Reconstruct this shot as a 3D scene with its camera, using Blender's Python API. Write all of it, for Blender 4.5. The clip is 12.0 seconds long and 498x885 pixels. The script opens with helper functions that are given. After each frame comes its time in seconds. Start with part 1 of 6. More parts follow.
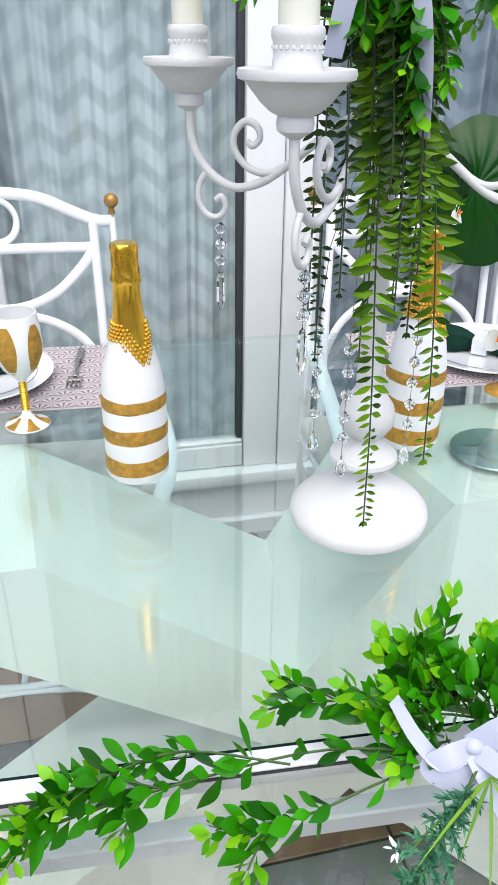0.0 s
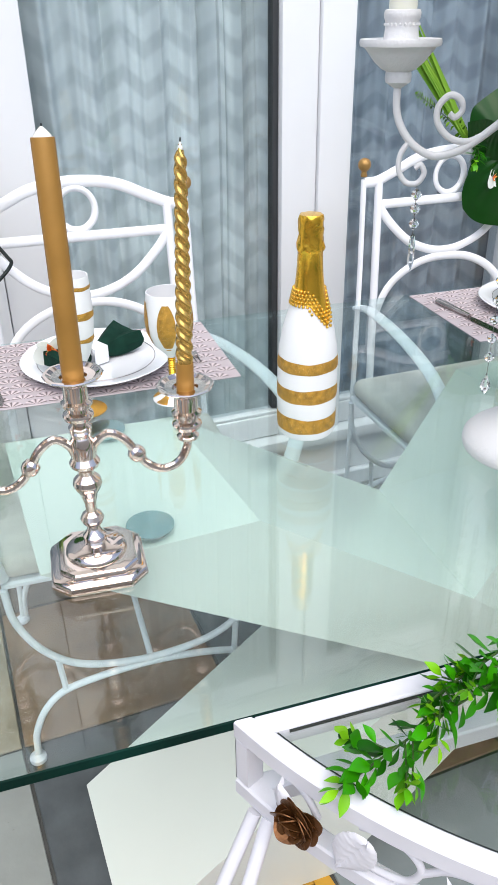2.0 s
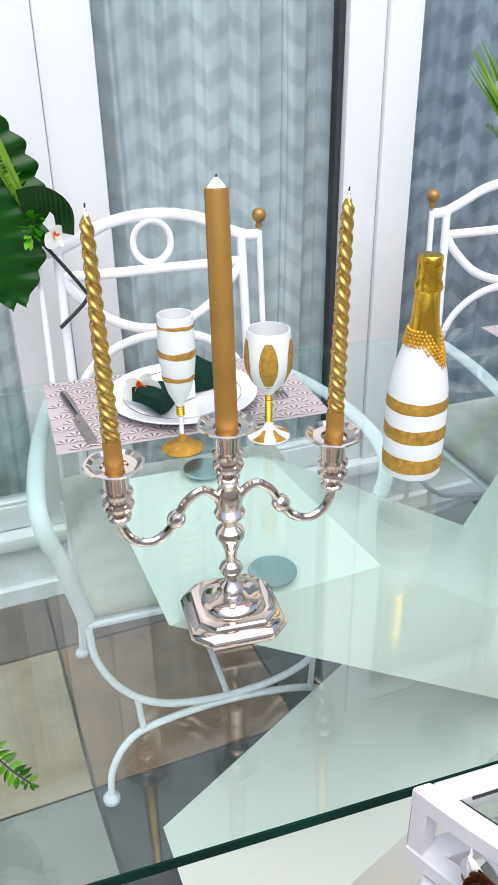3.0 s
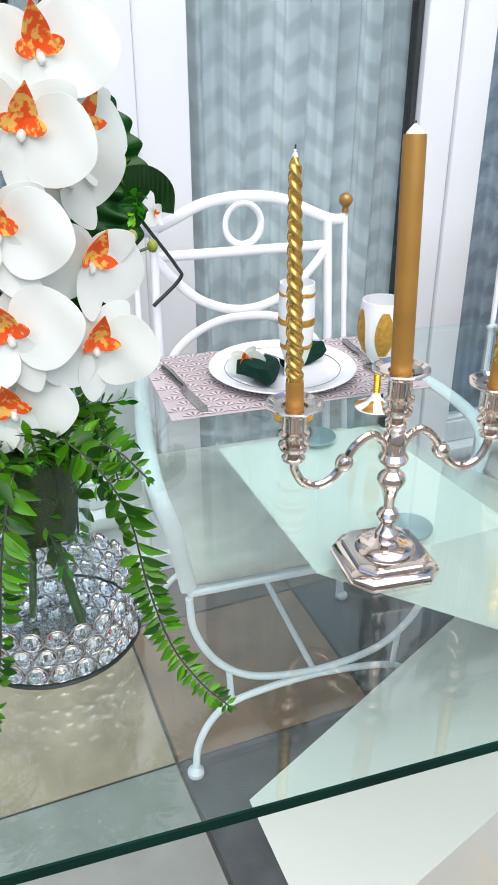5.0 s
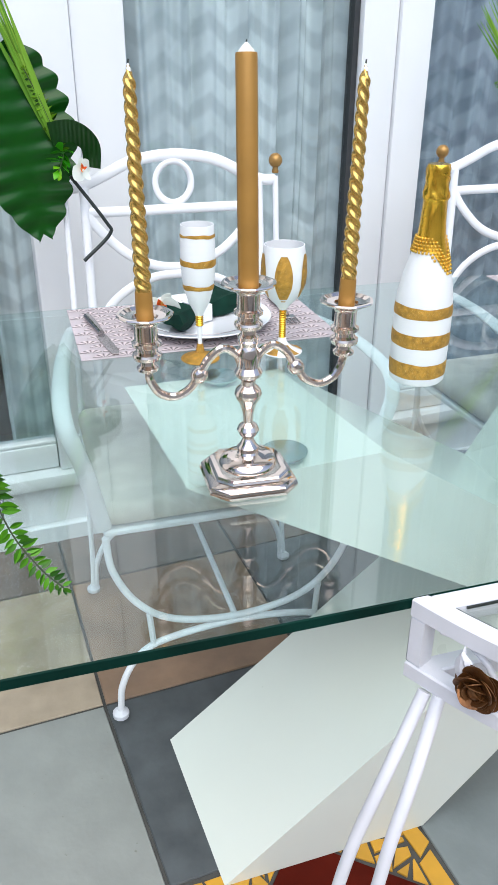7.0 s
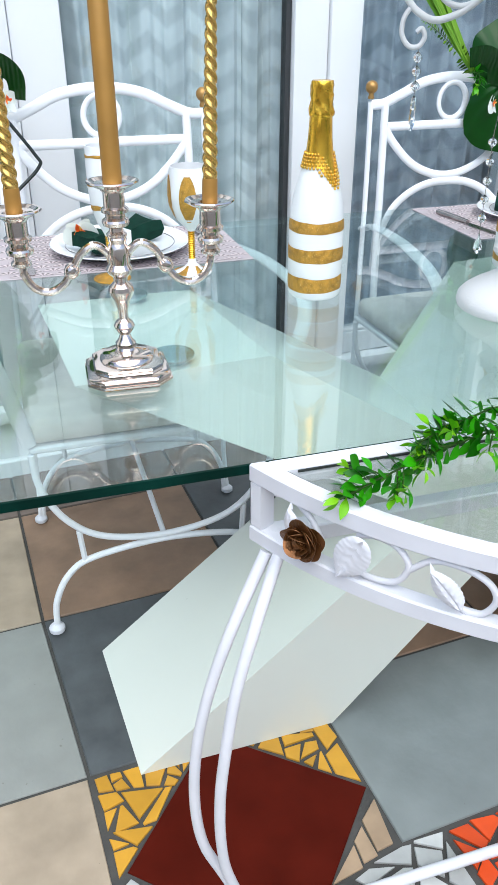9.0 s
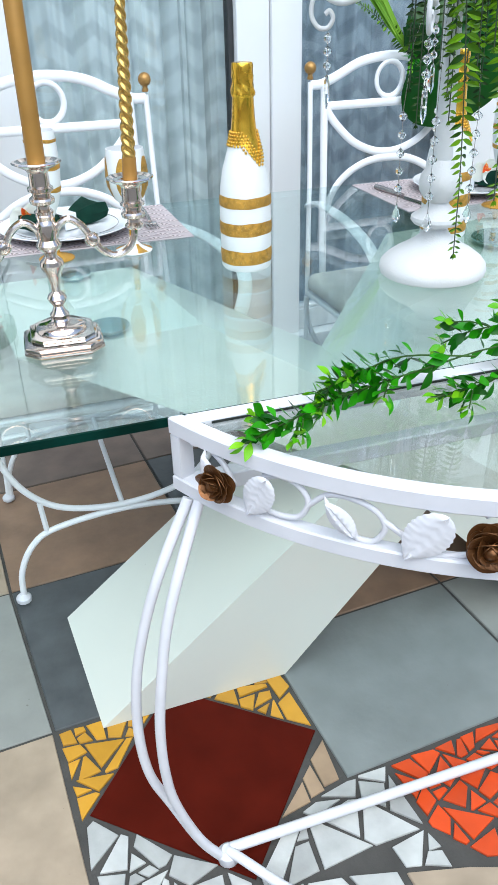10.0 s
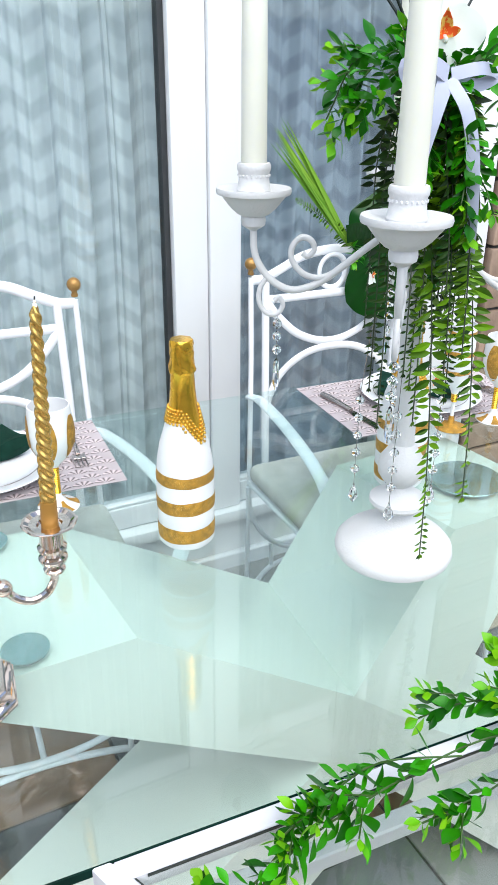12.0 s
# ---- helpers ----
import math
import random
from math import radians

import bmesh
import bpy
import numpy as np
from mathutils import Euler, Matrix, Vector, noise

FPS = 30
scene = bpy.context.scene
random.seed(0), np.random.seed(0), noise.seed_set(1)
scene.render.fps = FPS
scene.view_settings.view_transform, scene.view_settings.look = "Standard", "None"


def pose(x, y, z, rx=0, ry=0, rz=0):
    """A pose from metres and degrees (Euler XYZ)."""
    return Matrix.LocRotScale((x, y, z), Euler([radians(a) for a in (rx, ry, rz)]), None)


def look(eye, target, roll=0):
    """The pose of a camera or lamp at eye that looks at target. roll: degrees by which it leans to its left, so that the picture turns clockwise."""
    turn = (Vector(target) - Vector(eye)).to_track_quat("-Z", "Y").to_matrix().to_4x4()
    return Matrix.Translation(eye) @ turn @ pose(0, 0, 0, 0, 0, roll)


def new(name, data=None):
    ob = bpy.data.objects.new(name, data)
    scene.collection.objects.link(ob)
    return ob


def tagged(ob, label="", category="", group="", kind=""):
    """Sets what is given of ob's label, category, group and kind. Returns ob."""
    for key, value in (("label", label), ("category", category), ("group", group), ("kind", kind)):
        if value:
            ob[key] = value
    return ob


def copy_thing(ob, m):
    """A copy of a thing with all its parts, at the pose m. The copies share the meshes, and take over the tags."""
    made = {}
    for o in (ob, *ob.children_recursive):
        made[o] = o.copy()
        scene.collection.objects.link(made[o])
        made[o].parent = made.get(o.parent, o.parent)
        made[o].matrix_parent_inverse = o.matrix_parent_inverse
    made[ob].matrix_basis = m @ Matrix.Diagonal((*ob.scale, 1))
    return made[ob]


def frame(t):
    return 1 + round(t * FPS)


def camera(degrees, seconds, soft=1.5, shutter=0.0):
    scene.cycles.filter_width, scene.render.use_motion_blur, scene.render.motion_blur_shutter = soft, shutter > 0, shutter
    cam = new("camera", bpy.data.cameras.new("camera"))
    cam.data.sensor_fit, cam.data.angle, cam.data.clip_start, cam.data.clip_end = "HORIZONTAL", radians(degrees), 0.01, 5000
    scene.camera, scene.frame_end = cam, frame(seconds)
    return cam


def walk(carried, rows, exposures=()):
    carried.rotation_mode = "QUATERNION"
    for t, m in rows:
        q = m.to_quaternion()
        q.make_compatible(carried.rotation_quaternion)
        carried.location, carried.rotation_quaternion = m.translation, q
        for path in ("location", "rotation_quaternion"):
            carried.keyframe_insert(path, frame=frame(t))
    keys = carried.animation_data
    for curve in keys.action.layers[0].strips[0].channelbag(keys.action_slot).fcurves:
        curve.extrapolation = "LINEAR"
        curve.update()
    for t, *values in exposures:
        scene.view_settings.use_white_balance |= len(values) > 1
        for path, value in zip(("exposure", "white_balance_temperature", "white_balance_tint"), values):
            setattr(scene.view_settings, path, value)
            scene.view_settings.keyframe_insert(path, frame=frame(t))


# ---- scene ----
cam = camera(35.7, 12.0)
PATH = [
    (0, (-0.001, -0.92, 1.283), (0.288, 0.818, 0.337), 0.7),
    (0.5, (-0.041, -0.98, 1.257), (0.341, 0.732, 0.297), 1.2),
    (1, (-0.148, -1.019, 1.255), (0.363, 0.654, 0.286), 0.7),
    (1.5, (-0.26, -0.99, 1.273), (0.255, 0.674, 0.291), -0.7),
    (2, (-0.373, -0.927, 1.289), (0.14, 0.738, 0.308), -0.9),
    (2.5, (-0.444, -0.887, 1.301), (0.074, 0.779, 0.323), -0.9),
    (3, (-0.507, -0.852, 1.312), (0.015, 0.833, 0.368), -0.9),
    (3.5, (-0.555, -0.819, 1.313), (-0.032, 0.874, 0.385), -0.6),
    (3.7, (-0.579, -0.809, 1.311), (-0.054, 0.887, 0.389), -0.4),
    (5.3, (-0.707, -0.862, 1.247), (-0.18, 0.838, 0.335), -0.1),
    (5.5, (-0.717, -0.867, 1.235), (-0.191, 0.831, 0.319), -0.2),
    (6, (-0.702, -0.896, 1.201), (-0.179, 0.804, 0.286), -0.2),
    (6.5, (-0.645, -0.927, 1.194), (-0.125, 0.775, 0.282), 0.2),
    (7, (-0.56, -0.974, 1.202), (-0.045, 0.727, 0.284), 0.3),
    (7.2, (-0.544, -0.991, 1.201), (-0.035, 0.71, 0.28), 0.3),
    (8.8, (-0.456, -1.095, 1.152), (0.055, 0.578, 0.183), -0.0),
    (9, (-0.446, -1.113, 1.151), (0.06, 0.553, 0.166), -0.0),
    (9.5, (-0.431, -1.159, 1.142), (0.072, 0.491, 0.129), -0.1),
    (10, (-0.399, -1.214, 1.154), (0.134, 0.426, 0.141), -1.5),
    (10.5, (-0.365, -1.206, 1.184), (0.212, 0.435, 0.198), -1.5),
    (11, (-0.32, -1.131, 1.262), (0.296, 0.53, 0.335), -1.0),
    (11.5, (-0.298, -1.034, 1.317), (0.381, 0.605, 0.393), 0.3),
    (12, (-0.309, -0.942, 1.379), (0.41, 0.714, 0.517), 0.6),
]
# stops, kelvin and tint of the camera's own drifting exposure
EXPOSURES = ((0.0, 0.53, 6500, 10), (3.5, 0.50, 6500, 10), (6.5, 0.51, 6300, 8), (9.5, 0.60, 6050, 4), (10.5, 0.57, 6000, 2), (12.0, 0.68, 6300, 6))
walk(cam, [(t, look(eye, target, roll)) for t, eye, target, roll in PATH], EXPOSURES)

# ---- world and light ----
world = bpy.data.worlds.new("sky")
scene.world = world
world.use_nodes = True
wt = world.node_tree
sky = wt.nodes.new("ShaderNodeTexSky")
sky.sky_type, sky.sun_disc = "NISHITA", False
SUN_UP, SUN_TURN = 60, 185
sky.sun_elevation, sky.sun_rotation = radians(SUN_UP), radians(SUN_TURN)
sky.air_density, sky.dust_density, sky.ozone_density = 1.0, 3.2, 1.6
wt.links.new(sky.outputs[0], wt.nodes["Background"].inputs[0])
wt.nodes["Background"].inputs[1].default_value = 0.15
sun = new("sun", bpy.data.lights.new("sun", "SUN"))
sun.data.energy, sun.data.angle, sun.data.color = 2.05, radians(80), (0.97, 1.0, 0.985)
SUN_FROM = Vector((math.sin(radians(SUN_TURN)) * math.cos(radians(SUN_UP)), math.cos(radians(SUN_TURN)) * math.cos(radians(SUN_UP)), math.sin(radians(SUN_UP))))
sun.matrix_world = look(SUN_FROM * 10, (0, 0, 0))


# ---- geometry helpers ----
def join(*geos):
    """One (verts, faces) out of several."""
    V, F, n = [], [], 0
    for v, f in geos:
        V.append(np.asarray(v, float).reshape(-1, 3))
        F += [[i + n for i in q] for q in f]
        n += len(V[-1])
    return np.concatenate(V), F


def moved(geo, m):
    v = np.asarray(geo[0], float)
    a = np.array(m)
    return v @ a[:3, :3].T + a[:3, 3], geo[1]


def circle(n, turn=0.0):
    return [(math.cos(2 * math.pi * i / n + turn), math.sin(2 * math.pi * i / n + turn)) for i in range(n)]


def loft(profile, outline, cap=True):
    """Rings of an outline, scaled by r at height z for each (r, z)."""
    n, V, F = len(outline), [], []
    for r, z in profile:
        V += [(r * x, r * y, z) for x, y in outline]
    for k in range(len(profile) - 1):
        F += [[k * n + i, k * n + (i + 1) % n, (k + 1) * n + (i + 1) % n, (k + 1) * n + i] for i in range(n)]
    if cap:
        F += [list(range(n))[::-1], [(len(profile) - 1) * n + i for i in range(n)]]
    return np.array(V), F


def lathe(profile, n=28, cap=True):
    return loft(profile, circle(n), cap)


def curve(points, per=6):
    """A smooth line through points (Catmull-Rom)."""
    p = [Vector(q) for q in points]
    p = [2 * p[0] - p[1]] + p + [2 * p[-1] - p[-2]]
    out = []
    for i in range(1, len(p) - 2):
        for k in range(per):
            t = k / per
            a, b, c, d = p[i - 1 : i + 3]
            out.append(0.5 * (2 * b + (c - a) * t + (2 * a - 5 * b + 4 * c - d) * t**2 + (3 * b - a - 3 * c + d) * t**3))
    return out + [p[-2]]


def tube(points, r=0.005, n=8, flat=1.0, closed=False):
    """A rod along points; r may be a list. flat squeezes it across."""
    n = 12 if n == 8 else n
    p = [Vector(q) for q in points]
    m = len(p)
    rs = r if isinstance(r, (list, tuple)) else [r] * m
    V, F, side = [], [], None
    for i in range(m):
        if closed:
            d = (p[(i + 1) % m] - p[i - 1]).normalized()
        else:
            d = (p[min(i + 1, m - 1)] - p[max(i - 1, 0)]).normalized()
        if side is None:
            side = d.orthogonal().normalized() if abs(d.z) > 0.99 else d.cross(Vector((0, 0, 1))).normalized()
        side = (side - d * side.dot(d)).normalized()
        up = d.cross(side)
        for x, y in circle(n):
            V.append(p[i] + (side * x * flat + up * y) * rs[i])
    last = m if closed else m - 1
    for k in range(last):
        k2 = (k + 1) % m
        F += [[k * n + i, k * n + (i + 1) % n, k2 * n + (i + 1) % n, k2 * n + i] for i in range(n)]
    if not closed:
        F += [list(range(n))[::-1], [(m - 1) * n + i for i in range(n)]]
    return np.array([tuple(v) for v in V]), F


def box(x0, x1, y0, y1, z0, z1, bevel=0.0, seg=1):
    bm = bmesh.new()
    bmesh.ops.create_cube(bm, size=1, matrix=Matrix.LocRotScale(((x0 + x1) / 2, (y0 + y1) / 2, (z0 + z1) / 2), None, (x1 - x0, y1 - y0, z1 - z0)))
    if bevel:
        bmesh.ops.bevel(bm, geom=bm.edges[:], offset=bevel, segments=seg, affect="EDGES", profile=0.5)
    bm.verts.index_update()
    geo = np.array([tuple(v.co) for v in bm.verts]), [[v.index for v in f.verts] for f in bm.faces]
    bm.free()
    return geo


def ball(r, n=16, centre=(0, 0, 0), squash=1.0):
    k = n // 2
    prof = [(max(r * math.sin(math.pi * i / k), 1e-4), -r * squash * math.cos(math.pi * i / k)) for i in range(k + 1)]
    return moved(lathe(prof, n), Matrix.Translation(centre))


def slab(poly, z0, z1, bevel=0.0):
    """An upright prism over a flat polygon (counter-clockwise), with a bevelled upper edge."""
    n, c = len(poly), np.mean(poly, axis=0)
    p = np.asarray(poly, float)
    V = [(x, y, z0) for x, y in p] + [(x, y, z1 - bevel) for x, y in p]
    F = [list(range(n))[::-1]] + [[i, (i + 1) % n, n + (i + 1) % n, n + i] for i in range(n)]
    if bevel:
        q = p + (c - p) / np.linalg.norm(c - p, axis=1)[:, None] * bevel
        V += [(x, y, z1) for x, y in q]
        F += [[n + i, n + (i + 1) % n, 2 * n + (i + 1) % n, 2 * n + i] for i in range(n)] + [[2 * n + i for i in range(n)]]
    else:
        F.append([n + i for i in range(n)])
    return np.array(V), F


def frame_of(origin, ahead, up):
    """A matrix with y along ahead and z near up."""
    y = Vector(ahead).normalized()
    x = y.cross(Vector(up))
    x = x.normalized() if x.length > 1e-5 else y.orthogonal().normalized()
    z = x.cross(y)
    return Matrix(((x.x, y.x, z.x, origin[0]), (x.y, y.y, z.y, origin[1]), (x.z, y.z, z.z, origin[2]), (0, 0, 0, 1)))


def blade(length, width, fold=0.25, droop=0.15, n=5, blunt=0.8):
    """A leaf along +y with a folded midrib."""
    V, F = [], []
    for i in range(n + 1):
        s = i / n
        w = width * 0.5 * math.sin(math.pi * min(max(s, 0.02), 0.985) ** blunt)
        y, z = s * length, -droop * length * s * s
        V += [(-w, y, z + fold * w), (0, y, z), (w, y, z + fold * w)]
    for i in range(n):
        a = 3 * i
        F += [[a, a + 1, a + 4, a + 3], [a + 1, a + 2, a + 5, a + 4]]
    return np.array(V), F


def petal(length, width, cup=0.15, n=16, m=8, base=0.25, curl=0.0):
    """A broad rounded petal along +y."""
    V, F = [], []
    for i in range(n + 1):
        s = math.sin(0.5 * math.pi * i / n)
        w = width * 0.5 * max(base * (1 - s) ** 2, math.sin(math.pi * min(s, 0.997) ** 0.78) ** 0.55 if s > 0 else 0)
        for j in range(m + 1):
            u = 2 * j / m - 1
            e = 2 * u * w / width
            V.append((u * w, s * length, cup * length * (s * s - 0.4 * s) + 0.16 * width * e * e * (0.55 - s) + curl * length * s**3))
    for i in range(n):
        F += [[i * (m + 1) + j, i * (m + 1) + j + 1, (i + 1) * (m + 1) + j + 1, (i + 1) * (m + 1) + j] for j in range(m)]
    return np.array(V), F


def thickened(geo, t=0.0006):
    """A sheet given thickness, closed round its rim."""
    bm = bmesh.new()
    vs = [bm.verts.new(v) for v in geo[0]]
    for f in geo[1]:
        bm.faces.new([vs[i] for i in f])
    bm.normal_update()
    bmesh.ops.solidify(bm, geom=bm.faces[:], thickness=t)
    bm.verts.index_update()
    out = np.array([tuple(v.co) for v in bm.verts]), [[v.index for v in f.verts] for f in bm.faces]
    bm.free()
    return out


def link(name, geo, material, smooth=40):
    me = bpy.data.meshes.new(name)
    me.from_pydata([tuple(v) for v in geo[0]], [], geo[1])
    me.update()
    for m in material if isinstance(material, (list, tuple)) else [material]:
        me.materials.append(m)
    if smooth:
        me.shade_smooth()
        me.set_sharp_from_angle(angle=radians(smooth))
    return new(name, me)


def part(name, geo, material, parent, label="", smooth=40, world=True):
    """A mesh under a thing or part. world: its points are given in the place, else in the parent's own axes."""
    ob = link(name, geo, material, smooth)
    ob.parent = parent
    if world and parent.parent is None:
        ob.matrix_parent_inverse = parent.matrix_basis.inverted()
    return tagged(ob, label)


def thing(name, m, label, category, group="", kind=""):
    ob = new(name)
    ob.empty_display_size = 0.05
    ob.matrix_basis = m
    return tagged(ob, label, category, group, kind)


def piece(name, geo, material, label, category, m=None, group="", kind="", smooth=40):
    """A thing that is one mesh."""
    ob = link(name, geo, material, smooth)
    if m is not None:
        ob.matrix_basis = m
    return tagged(ob, label, category, group, kind)


# ---- materials ----
def nodes_of(name):
    m = bpy.data.materials.new(name)
    m.use_nodes = True
    return m, m.node_tree.nodes, m.node_tree.links


def surface(name, col, rough=0.5, metal=0.0, vary=0.12, scale=12.0, fine=180.0, bump=0.15, speck=None, coat=0.0, rand=0.0, sheen=0.0, trans=0.0, spec=None, patch=0.1):
    """A painted, stone, cloth or metal surface with variation at two scales, bump and optional specks."""
    m, N, L = nodes_of(name)
    b = N["Principled BSDF"]
    tc = N.new("ShaderNodeTexCoord")
    big, small = N.new("ShaderNodeTexNoise"), N.new("ShaderNodeTexNoise")
    for t, s, d in ((big, scale, 4), (small, fine, 3)):
        t.inputs["Scale"].default_value, t.inputs["Detail"].default_value = s, d
        L.new(tc.outputs["Object"], t.inputs["Vector"])
    hsv = N.new("ShaderNodeHueSaturation")
    hsv.inputs["Color"].default_value = (*col, 1)
    mr = N.new("ShaderNodeMapRange")
    mr.inputs["From Min"].default_value, mr.inputs["From Max"].default_value = 0.3, 0.7
    mr.inputs["To Min"].default_value, mr.inputs["To Max"].default_value = 1 - vary, 1 + vary
    L.new(big.outputs["Fac"], mr.inputs["Value"])
    val = mr.outputs["Result"]
    if rand:
        oi = N.new("ShaderNodeObjectInfo")
        rr = N.new("ShaderNodeMapRange")
        rr.inputs["To Min"].default_value, rr.inputs["To Max"].default_value = 1 - rand, 1 + rand
        L.new(oi.outputs["Random"], rr.inputs["Value"])
        mul = N.new("ShaderNodeMath")
        mul.operation = "MULTIPLY"
        L.new(val, mul.inputs[0])
        L.new(rr.outputs["Result"], mul.inputs[1])
        val = mul.outputs[0]
    L.new(val, hsv.inputs["Value"])
    out = hsv.outputs["Color"]
    if speck:
        ramp = N.new("ShaderNodeMapRange")
        ramp.inputs["From Min"].default_value, ramp.inputs["From Max"].default_value = speck[1], speck[1] + 0.08
        L.new(small.outputs["Fac"], ramp.inputs["Value"])
        mix = N.new("ShaderNodeMix")
        mix.data_type = "RGBA"
        L.new(ramp.outputs["Result"], mix.inputs["Factor"])
        L.new(out, mix.inputs["A"])
        mix.inputs["B"].default_value = (*speck[0], 1)
        out = mix.outputs["Result"]
    L.new(out, b.inputs["Base Color"])
    ro = N.new("ShaderNodeMapRange")
    ro.inputs["To Min"].default_value, ro.inputs["To Max"].default_value = max(rough - patch, 0.02), min(rough + patch, 1)
    L.new(big.outputs["Fac"], ro.inputs["Value"])
    L.new(ro.outputs["Result"], b.inputs["Roughness"])
    b.inputs["Metallic"].default_value = metal
    b.inputs["Coat Weight"].default_value = coat
    b.inputs["Sheen Weight"].default_value = sheen
    if spec is not None:
        b.inputs["Specular IOR Level"].default_value = spec
    if trans:
        b.inputs["Subsurface Weight"].default_value = trans
        b.inputs["Subsurface Radius"].default_value = (0.01, 0.01, 0.006)
        b.inputs["Subsurface Scale"].default_value = 0.3
    if bump:
        bn = N.new("ShaderNodeBump")
        bn.inputs["Strength"].default_value, bn.inputs["Distance"].default_value = bump, 0.002
        L.new(small.outputs["Fac"], bn.inputs["Height"])
        L.new(bn.outputs["Normal"], b.inputs["Normal"])
    return m


def clear(name, tint, gloss=1.0):
    """Clear glass: a tinted see-through sheet with a gloss that grows towards grazing angles."""
    m, N, L = nodes_of(name)
    N.remove(N["Principled BSDF"])
    tr, gl, mix = N.new("ShaderNodeBsdfTransparent"), N.new("ShaderNodeBsdfGlossy"), N.new("ShaderNodeMixShader")
    tr.inputs["Color"].default_value = (*tint, 1)
    gl.inputs["Roughness"].default_value = 0.0
    lw, pw, ma = N.new("ShaderNodeLayerWeight"), N.new("ShaderNodeMath"), N.new("ShaderNodeMath")
    lw.inputs["Blend"].default_value = 0.5
    pw.operation, ma.operation = "POWER", "MULTIPLY_ADD"
    pw.inputs[1].default_value = 3.6
    ma.inputs[1].default_value, ma.inputs[2].default_value = 0.9 * gloss, 0.072 * gloss
    L.new(lw.outputs["Facing"], pw.inputs[0])
    L.new(pw.outputs[0], ma.inputs[0])
    L.new(ma.outputs[0], mix.inputs["Fac"])
    L.new(tr.outputs[0], mix.inputs[1])
    L.new(gl.outputs[0], mix.inputs[2])
    L.new(mix.outputs[0], N["Material Output"].inputs["Surface"])
    return m


def leafy(name, dark, light, rough=0.35, veins=0.0):
    """Artificial foliage: each leaf its own shade, with some light passing through."""
    m, N, L = nodes_of(name)
    b = N["Principled BSDF"]
    geo, mix = N.new("ShaderNodeNewGeometry"), N.new("ShaderNodeMix")
    mix.data_type = "RGBA"
    mix.inputs["A"].default_value, mix.inputs["B"].default_value = (*dark, 1), (*light, 1)
    nz, tc = N.new("ShaderNodeTexNoise"), N.new("ShaderNodeTexCoord")
    nz.inputs["Scale"].default_value = 60
    L.new(tc.outputs["Object"], nz.inputs["Vector"])
    add = N.new("ShaderNodeMath")
    add.operation = "MULTIPLY_ADD"
    add.inputs[1].default_value, add.inputs[2].default_value = 0.35, -0.17
    L.new(nz.outputs["Fac"], add.inputs[0])
    sm = N.new("ShaderNodeMath")
    sm.use_clamp = True
    L.new(add.outputs[0], sm.inputs[0])
    L.new(geo.outputs["Random Per Island"], sm.inputs[1])
    L.new(sm.outputs[0], mix.inputs["Factor"])
    L.new(mix.outputs["Result"], b.inputs["Base Color"])
    b.inputs["Roughness"].default_value = rough
    b.inputs["Specular IOR Level"].default_value = 0.28
    tl, ms = N.new("ShaderNodeBsdfTranslucent"), N.new("ShaderNodeMixShader")
    L.new(mix.outputs["Result"], tl.inputs["Color"])
    ms.inputs["Fac"].default_value = 0.22
    L.new(b.outputs[0], ms.inputs[1])
    L.new(tl.outputs[0], ms.inputs[2])
    L.new(ms.outputs[0], N["Material Output"].inputs["Surface"])
    if veins:
        wv, bn = N.new("ShaderNodeTexWave"), N.new("ShaderNodeBump")
        wv.inputs["Scale"].default_value, wv.inputs["Distortion"].default_value = veins, 2.0
        L.new(tc.outputs["Object"], wv.inputs["Vector"])
        bn.inputs["Strength"].default_value, bn.inputs["Distance"].default_value = 0.4, 0.003
        L.new(wv.outputs["Fac"], bn.inputs["Height"])
        L.new(bn.outputs["Normal"], b.inputs["Normal"])
    return m


